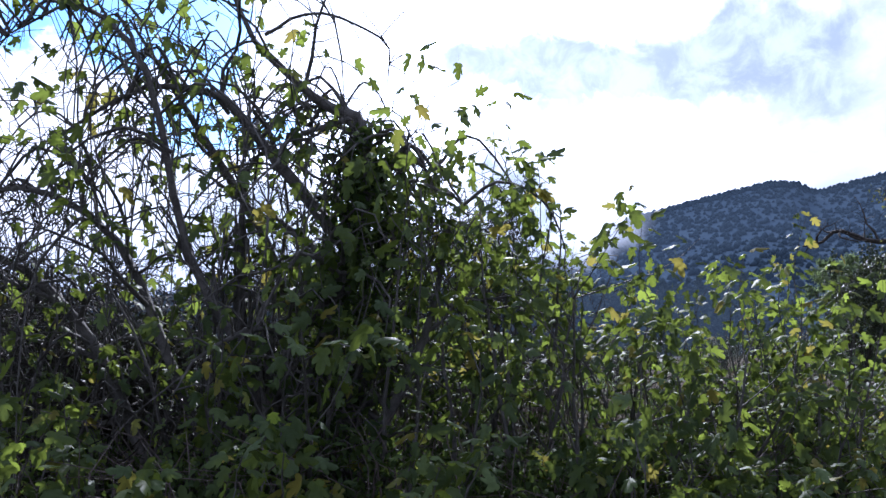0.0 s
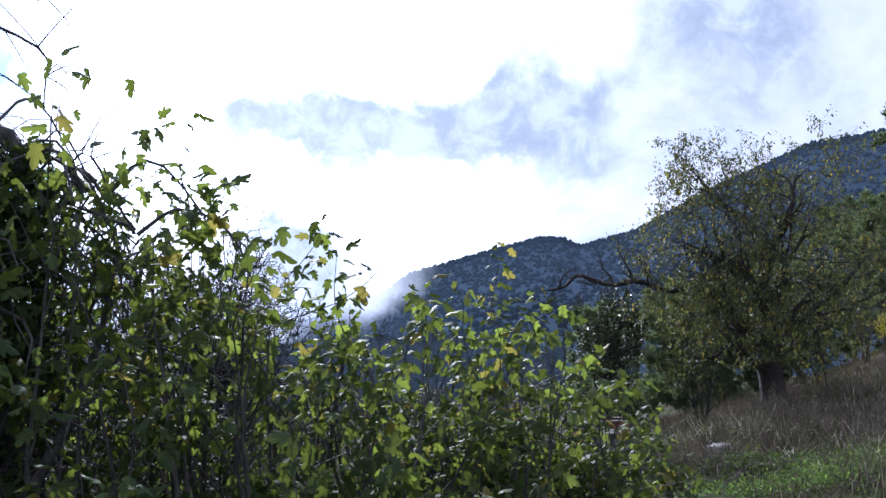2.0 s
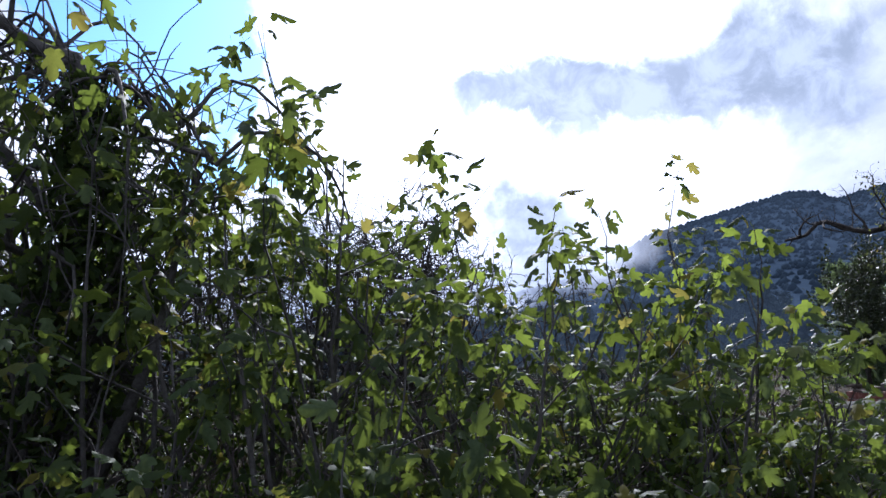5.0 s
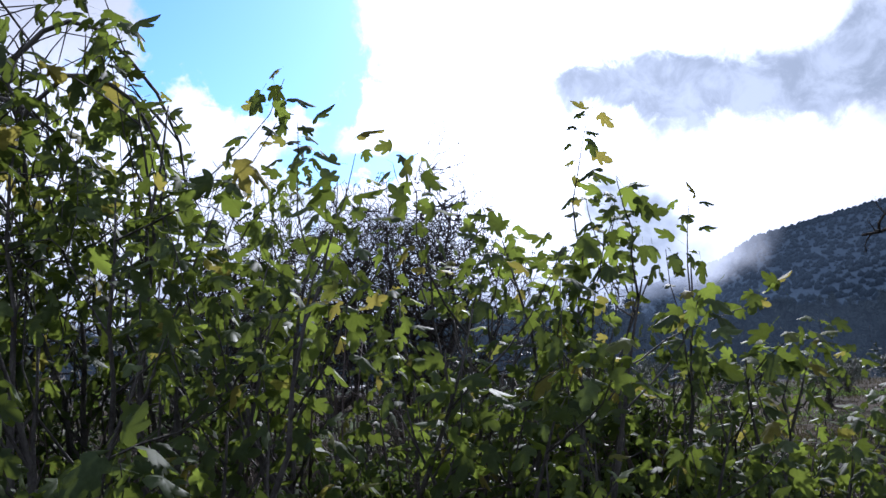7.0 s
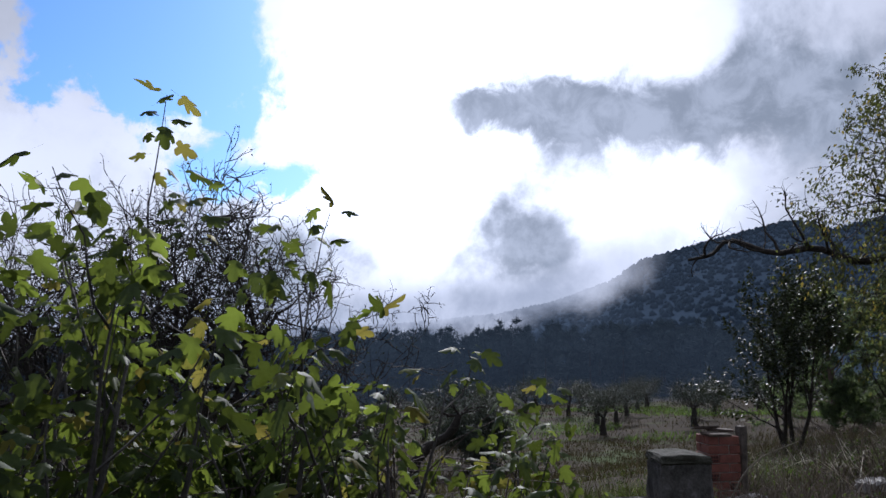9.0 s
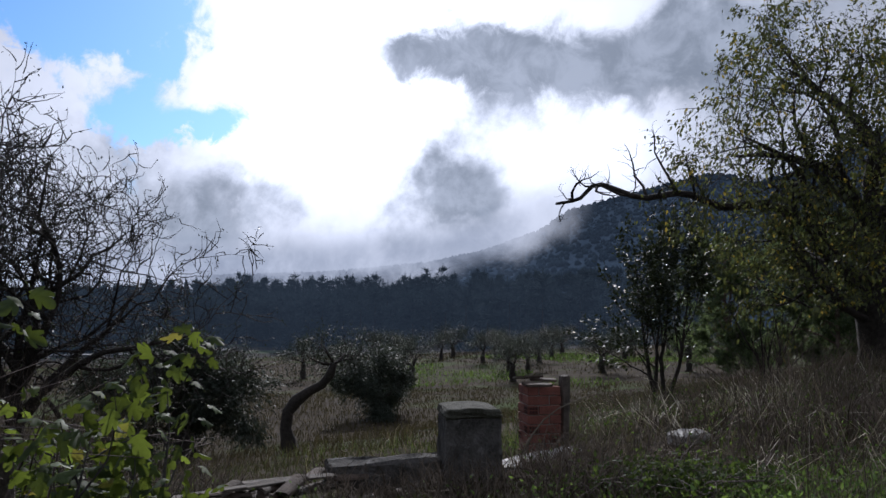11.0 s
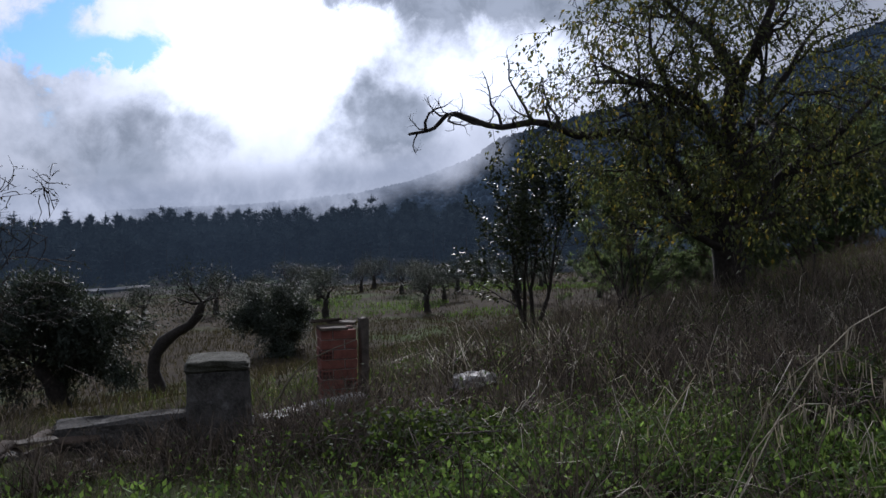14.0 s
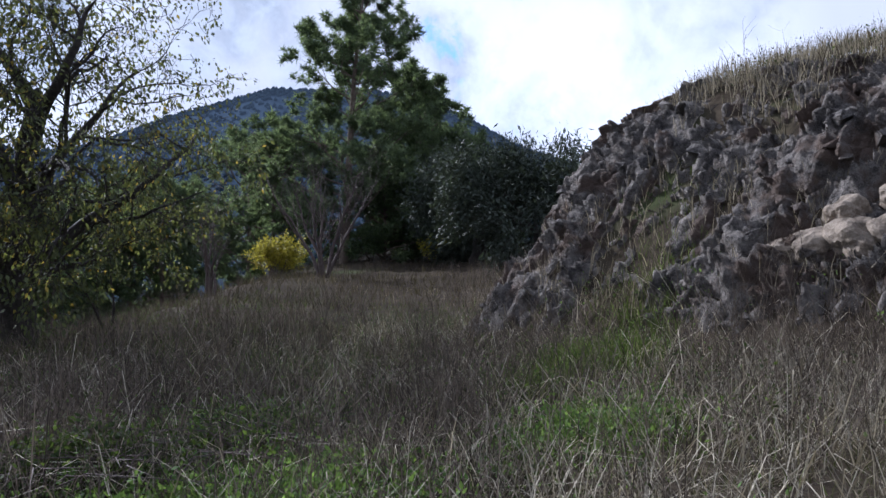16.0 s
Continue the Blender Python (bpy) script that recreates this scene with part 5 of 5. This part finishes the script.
stuff("green_weeds", bag, M_WEED, "low leafy green weeds by the path", "weeds")

bag = Bag()
for count, each, box, tall in ((1500, 16, (7, 20, 3, 17), 0.6), (700, 14, (1, 28, 8, 28), 0.6)):
    x, y, z, big = clumps(count, each, box, r, 0.22)
    right = 1 - soft_step(-UY * x + UX * y, -0.5, 2.0)
    keep = r.uniform(0, 1, len(x)) < (0.25 + 0.75 * right) * (1 - greenness(x, y) * 0.85)
    x, y, z, big = x[keep], y[keep], z[keep], big[keep]
    blades(bag, np.stack([x, y, z], 1), r.uniform(0.4, 1.0, len(x)) * tall * big * trim(x, y), r.uniform(0.0025, 0.006, len(x)), r.uniform(0.2, 2.6, len(x)), r, 0.8)
stuff("dry_grass", bag, M_STRAW, "pale dry tangled grass along the path")

bag = Bag()
for count, each, box in ((1200, 14, (8, 24, 7, 24)), (1900, 12, (10, 42, 8, 42))):
    x, y, z, big = clumps(count, each, box, r, 0.3)
    keep = r.uniform(0, 1, len(x)) > np.maximum(greenness(x, y) * 1.15, 0.85 * (hum(x, y, 1.1, 0.7) < -0.12))
    x, y, z, big = x[keep], y[keep], z[keep], big[keep]
    tall = r.uniform(0.35, 0.85, len(x)) * big * trim(x, y) * (1 - 0.35 * soft_step(UX * x + UY * y, 14, 20))
    blades(bag, np.stack([x, y, z], 1), tall, r.uniform(0.003, 0.006, len(x)), r.uniform(0.1, 1.2, len(x)), r, 0.3)
    head = np.stack([x, y, z + tall * 0.85], 1)[::3] + r.normal(0, 0.06, (len(x[::3]), 3))
    strew(bag, TUFT_V[:18], TUFT_T[:6], head, upright(len(head), r), r.uniform(0.015, 0.04, len(head)))
stuff("dry_stalks", bag, M_PURPLE, "purple-brown dry stalks with seed heads in the meadow")

# bright straw on the slope beside the path
bag = Bag()
x, y, z, big = clumps(900, 16, (9.5, 16, 3, 9), r, 0.2)
keep = r.uniform(0, 1, len(x)) > np.maximum(greenness(x, y) * 1.15, 0.7 * (hum(x, y, 1.6, 2.1) < -0.1))
x, y, z, big = x[keep], y[keep], z[keep], big[keep]
blades(bag, np.stack([x, y, z], 1), r.uniform(0.25, 0.7, len(x)) * big, r.uniform(0.0025, 0.005, len(x)), r.uniform(0.2, 2.2, len(x)), r, 0.6)
stuff("straw", bag, M_PALESTEM, "bleached straw-coloured grass on the slope", "grass")

# short mixed turf under everything near the path
bag = Bag()
x, y, z = scatter(90000, 2, 20, 5, 19, r, 0.5)
blades(bag, np.stack([x, y, z], 1), r.uniform(0.07, 0.22, len(x)), r.uniform(0.002, 0.005, len(x)), r.uniform(0.3, 1.6, len(x)), r, 0.6)
stuff("turf", bag, M_TURF, "short mixed brown and green turf", "grass")

# long pale stems arching over the rest
bag = Bag()
x, y, z, big = clumps(520, 7, (8, 19, 5, 16), r, 0.3)
blades(bag, np.stack([x, y, z], 1), r.uniform(0.5, 1.2, len(x)) * trim(x, y), r.uniform(0.0025, 0.0055, len(x)), r.uniform(0.8, 3.2, len(x)), r, 1.0)
stuff("arching_stems", bag, M_PALESTEM, "long pale arching dry grass stems")

# dark low tangle between the grasses
bag = Bag()
x, y, z, big = clumps(900, 22, (6, 22, 7, 22), r, 0.4)
place = np.stack([x, y, z + 0.05 + r.uniform(0, 0.4, len(x)) * big * trim(x, y)], 1)
strew(bag, OVAL_V, OVAL_T, place, frames(r.normal(0, 1, place.shape), r, 0.2), r.uniform(0.025, 0.05, len(x)))
stuff("tangle_leaves", bag, M_BRAMBLE, "dark low creeping leaves between dry grass", "weeds")

# brown brush before the ruin and round the big tree
bag = Bag()
for count, each, box in ((420, 26, (6.2, 13, 8.2, 14.5)), (150, 26, (4.8, 7.4, 10.2, 11.6)), (160, 26, (11, 19, 16, 22)), (260, 30, (-2.5, 3.6, 9.6, 15.5))):
    x, y, z, big = clumps(count, each, box, r, 0.16)
    keep = r.uniform(0, 1, len(x)) > greenness(x, y) * 0.8
    x, y, z, big = x[keep], y[keep], z[keep], big[keep] * (1.6 if box[0] < 0 else 1.0)
    blades(bag, np.stack([x, y, z], 1), r.uniform(0.25, 0.75, len(x)) * big * (0.35 + 0.65 * trim(x, y)), r.uniform(0.003, 0.006, len(x)), r.uniform(0.3, 2.2, len(x)), r, 0.5)
stuff("dry_brush", bag, M_PURPLE, "dark brown dead brush tangled near the ground", "brush")

# branching dead stalks with seed heads
def branching(bag, heads, x, y, tall, r, twigs=5):
    """Upright dead stems, each with side twigs and dark heads."""
    p = np.stack([x, y, land(x, y) - 0.02], 1)
    n = len(p)
    lean = r.normal(0, 0.28, (n, 3)) * np.array([1, 1, 0])
    way = (np.array([0, 0, 1.0]) + lean) * np.asarray(tall)[:, None]
    side = np.stack([np.cos(x * 91), np.sin(x * 91), 0 * x], 1) * 0.0032
    k = np.arange(n)[:, None] * 4
    bag.add(np.stack([p + side, p - side, p + way - side * 0.5, p + way + side * 0.5], 1).reshape(-1, 3), None, k + np.array([0, 1, 2, 3]))
    for q in range(twigs):
        f = r.uniform(0.3, 1.0, n)[:, None]
        root = p + way * f
        out = r.normal(0, 0.5, (n, 3)) * np.array([1, 1, 0.3]) + np.array([0, 0, 0.75])
        tip = root + out * (np.asarray(tall) * r.uniform(0.12, 0.38, n))[:, None]
        bag.add(np.stack([root + side * 0.7, root - side * 0.7, tip - side * 0.4, tip + side * 0.4], 1).reshape(-1, 3), None, k + np.array([0, 1, 2, 3]))
        strew(heads, TUFT_V[:15], TUFT_T[:5], tip[::2], upright(len(tip[::2]), r), r.uniform(0.012, 0.032, len(tip[::2])))


bag, heads = Bag(), Bag()
for count, each, box, tall in ((300, 12, (9, 17, 6.5, 15), 0.72), (420, 12, (13, 30, 9, 26), 0.55), (160, 10, (4.6, 11, 9.4, 12.0), 0.42), (150, 12, (-2, 4, 8.8, 13), 0.55), (240, 14, (-3.5, 1.8, 12.0, 16.5), 1.35)):
    x, y, z, big = clumps(count, each, box, r, 0.3)
    keep = r.uniform(0, 1, len(x)) > np.maximum(greenness(x, y) * 1.2, 0.9 * (hum(x, y, 1.3, 0.3) < -0.05))
    x, y, big = x[keep], y[keep], big[keep]
    branching(bag, heads, x, y, tall * big * r.uniform(0.6, 1.15, len(x)) * (0.45 + 0.55 * trim(x, y)), r)
stuff("dead_stalks", bag, M_PURPLE, "branching brown dead weed stalks standing in clumps", "weeds")
stuff("seed_heads", heads, M_PURPLE, "small dark dry seed heads on dead stalks", "weeds")

# green leafy clumps in the grass
bag = Bag()
for cx, cy, sx, sy, count in ((10.6, 9.2, 0.8, 0.45, 900), (9.3, 9.9, 0.7, 0.4, 700), (11.2, 8.6, 0.5, 0.35, 400), (13.4, 8.3, 0.45, 0.3, 350), (8.3, 10.3, 0.5, 0.35, 260), (7.7, 9.4, 0.4, 0.25, 200), (5.4, 9.3, 0.5, 0.3, 260), (6.4, 9.2, 0.35, 0.2, 140), (12.6, 11.2, 0.5, 0.4, 350)):
    x, y = r.normal(cx, sx, count), r.normal(cy, sy, count)
    base_at = np.stack([x, y, land(x, y)], 1)
    for q in range(7):
        d = r.normal(0, 0.07, base_at.shape) + np.array([0, 0, 0.10])
        d[:, 2] = np.abs(d[:, 2])
        strew(bag, OVAL_V, OVAL_T, base_at + d, frames(d, r, 0.0), r.uniform(0.025, 0.06, count))
stuff("leafy_clumps", bag, M_WEED, "bright green leafy weed clumps low in the grass", "weeds")

# grass on the crest and ledges of the rocky bank
bag = Bag()
a = np.r_[r.uniform(-1, 16, 700), r.uniform(-1, 15, 260)]
b = np.r_[r.uniform(2.7, 6.0, 700), r.uniform(0.2, 3.2, 260)]
a, b = np.repeat(a, 22) + r.normal(0, 0.12, 960 * 22), np.repeat(b, 22) + r.normal(0, 0.12, 960 * 22)
x, y = BANK_AT[0] + a * BANK_ALONG[0] + b * BANK_IN[0], BANK_AT[1] + a * BANK_ALONG[1] + b * BANK_IN[1]
blades(bag, np.stack([x, y, land(x, y) + 0.10], 1), r.uniform(0.12, 0.42, len(x)), 0.005, r.uniform(0.1, 0.9, len(x)), r)
stuff("bank_grass", bag, M_STRAW, "dry grass tufts on the rocky bank")

# field grass beyond the ruin
bag = Bag()
x, y, z = scatter(40000, -14, 30, 12, 60, r)
fx, fy = r.uniform(-60, 45, 40000), r.uniform(22, 130, 40000)
x, y, z = np.r_[x, fx], np.r_[y, fy], np.r_[z, land(fx, fy)]
blades(bag, np.stack([x, y, z], 1), r.uniform(0.12, 0.42, len(x)), 0.004 + 0.0003 * y, r.uniform(0.2, 1.0, len(x)), r)
stuff("field_grass", bag, M_FIELD, "yellow-brown rough grass of the sloping field")

bag = Bag()
x, y = r.uniform(4, 44, 16000), r.uniform(58, 96, 16000)
keep = hum(x, y, 0.10, 2.0) > 0.05
x, y = x[keep], y[keep]
blades(bag, np.stack([x, y, land(x, y) - 0.02], 1), r.uniform(0.2, 0.45, len(x)), 0.03, r.uniform(0.2, 0.9, len(x)), r)
stuff("grove_grass", bag, M_WEED, "bright green grass strip below the olive grove")

# dark brambles under the figs and along the ruin
bag, canes = Bag(), Bag()
for cx, cy, sx, sy, tall, count in ((-1.2, 5.6, 1.5, 0.8, 1.2, 900), (0.6, 5.6, 1.3, 0.9, 1.0, 900), (2.0, 6.2, 1.1, 0.8, 1.0, 900), (3.1, 6.8, 0.8, 0.6, 0.8, 600), (-0.2, 6.8, 2.0, 0.6, 1.6, 900), (2.8, 9.2, 0.9, 0.6, 0.6, 600), (2.3, 8.0, 1.0, 0.7, 1.25, 900), (2.2, 10.4, 0.9, 0.6, 0.8, 700), (0.8, 12.4, 1.4, 0.8, 1.0, 700), (4.3, 7.9, 0.5, 0.4, 0.5, 300), (-2.8, 6.4, 1.2, 0.8, 1.3, 700), (-0.5, 14.6, 2.4, 1.0, 1.0, 1000), (12.0, 10.4, 0.9, 0.6, 0.35, 400), (7.6, 10.8, 0.9, 0.4, 0.25, 450), (2.9, 7.6, 0.7, 0.5, 1.25, 900), (10.8, 10.6, 0.7, 0.4, 0.35, 500), (-4.2, 6.6, 1.4, 1.0, 1.3, 700)):
    count = int(count * 1.5)
    x, y = cx + r.normal(0, sx, count) * 0.6, cy + r.normal(0, sy, count) * 0.6
    z = land(x, y) + tall * np.sqrt(r.uniform(0.02, 1, count)) * np.exp(-(((x - cx) / sx) ** 2 + ((y - cy) / sy) ** 2) * 0.5)
    place = np.stack([x, y, z], 1)
    for q in range(4):
        strew(bag, OVAL_V, OVAL_T, place + r.normal(0, 0.07, place.shape), frames(r.normal(0, 1, place.shape), r, 0.2), r.uniform(0.03, 0.065, count) * (1.4 if cy < 8.5 else 1.0))
    for q in range(count // 12):
        p = np.array([cx + r.normal(0, sx) * 0.6, cy + r.normal(0, sy) * 0.6, 0])
        p[2] = land(p[0], p[1])
        d = r.normal(0, 0.5, 3)
        tube(canes, [p, p + np.array([d[0] * 0.4, d[1] * 0.4, tall * 0.8]), p + np.array([d[0], d[1], tall * r.uniform(0.7, 1.1)])], [0.007, 0.005, 0.002], 3)
stuff("bramble_leaves", bag, M_BRAMBLE, "dark bramble leaves filling in below the figs", "brambles")
stuff("bramble_canes", canes, M_TWIG, "thin brown bramble canes in a tangle", "brambles")


# arching plume grass by the path
plume = base("plume_grass", spot(7.68, 6.62, 0.02), "dry arching plume grass with hanging pale seed heads", "grass")
for q, (dx, dy, tall) in enumerate(((0.62, -0.28, 1.42), (0.50, -0.12, 1.30), (0.34, -0.30, 1.22))):
    line = smooth_line([(0.03 * q, 0, 0), (dx * 0.16, dy * 0.16, tall * 0.5), (dx * 0.45, dy * 0.45, tall * 0.86), (dx * 0.75, dy * 0.75, tall), (dx, dy, tall * 0.95)], 12)
    stalk = Bag()
    tube(stalk, line, np.linspace(0.0022, 0.0007, 12), 4)
    stem_ob = part("stalk", stalk, M_PALESTEM, plume)
    seeds = Bag()
    at = np.repeat(line[6:], 7, axis=0) + r.normal(0, 0.008, (42, 3))
    blades(seeds, at, -r.uniform(0.03, 0.09, len(at)), 0.0016, 0.3, r)
    part("seed_head", seeds, M_PALESTEM, stem_ob, "hanging pale seed head")

# old fence post among the brambles
post_bm = block((0.11, 0.10, 0.85), 21, 0.012, 0.008, 3)
post_mesh = bpy.data.meshes.new("fence_post")
post_bm.to_mesh(post_mesh)
post_bm.free()
post_mesh.materials.append(M_WOOD)
post_ob = tagged(new("fence_post", post_mesh), "grey weathered wooden fence post in brambles", "post")
post_ob.matrix_world = Matrix.Translation(spot(3.45, 8.65, 0.08)) @ pose(0, 0, 0, 2, -3, 20)

# dead stick leaning by the stump
stick = Bag()
tube(stick, smooth_line([(0, 0, 0), (0.12, 0.02, 0.35), (0.35, 0.05, 0.62), (0.75, 0.1, 0.78)], 8), np.linspace(0.012, 0.004, 8), 5)
stick_ob = tagged(new("dead_stick", stick.mesh("dead_stick", M_PALESTEM, True)), "thin pale dead stick leaning beside the stump", "stick")
stick_ob.location = spot(6.35, 11.6, 0.03)
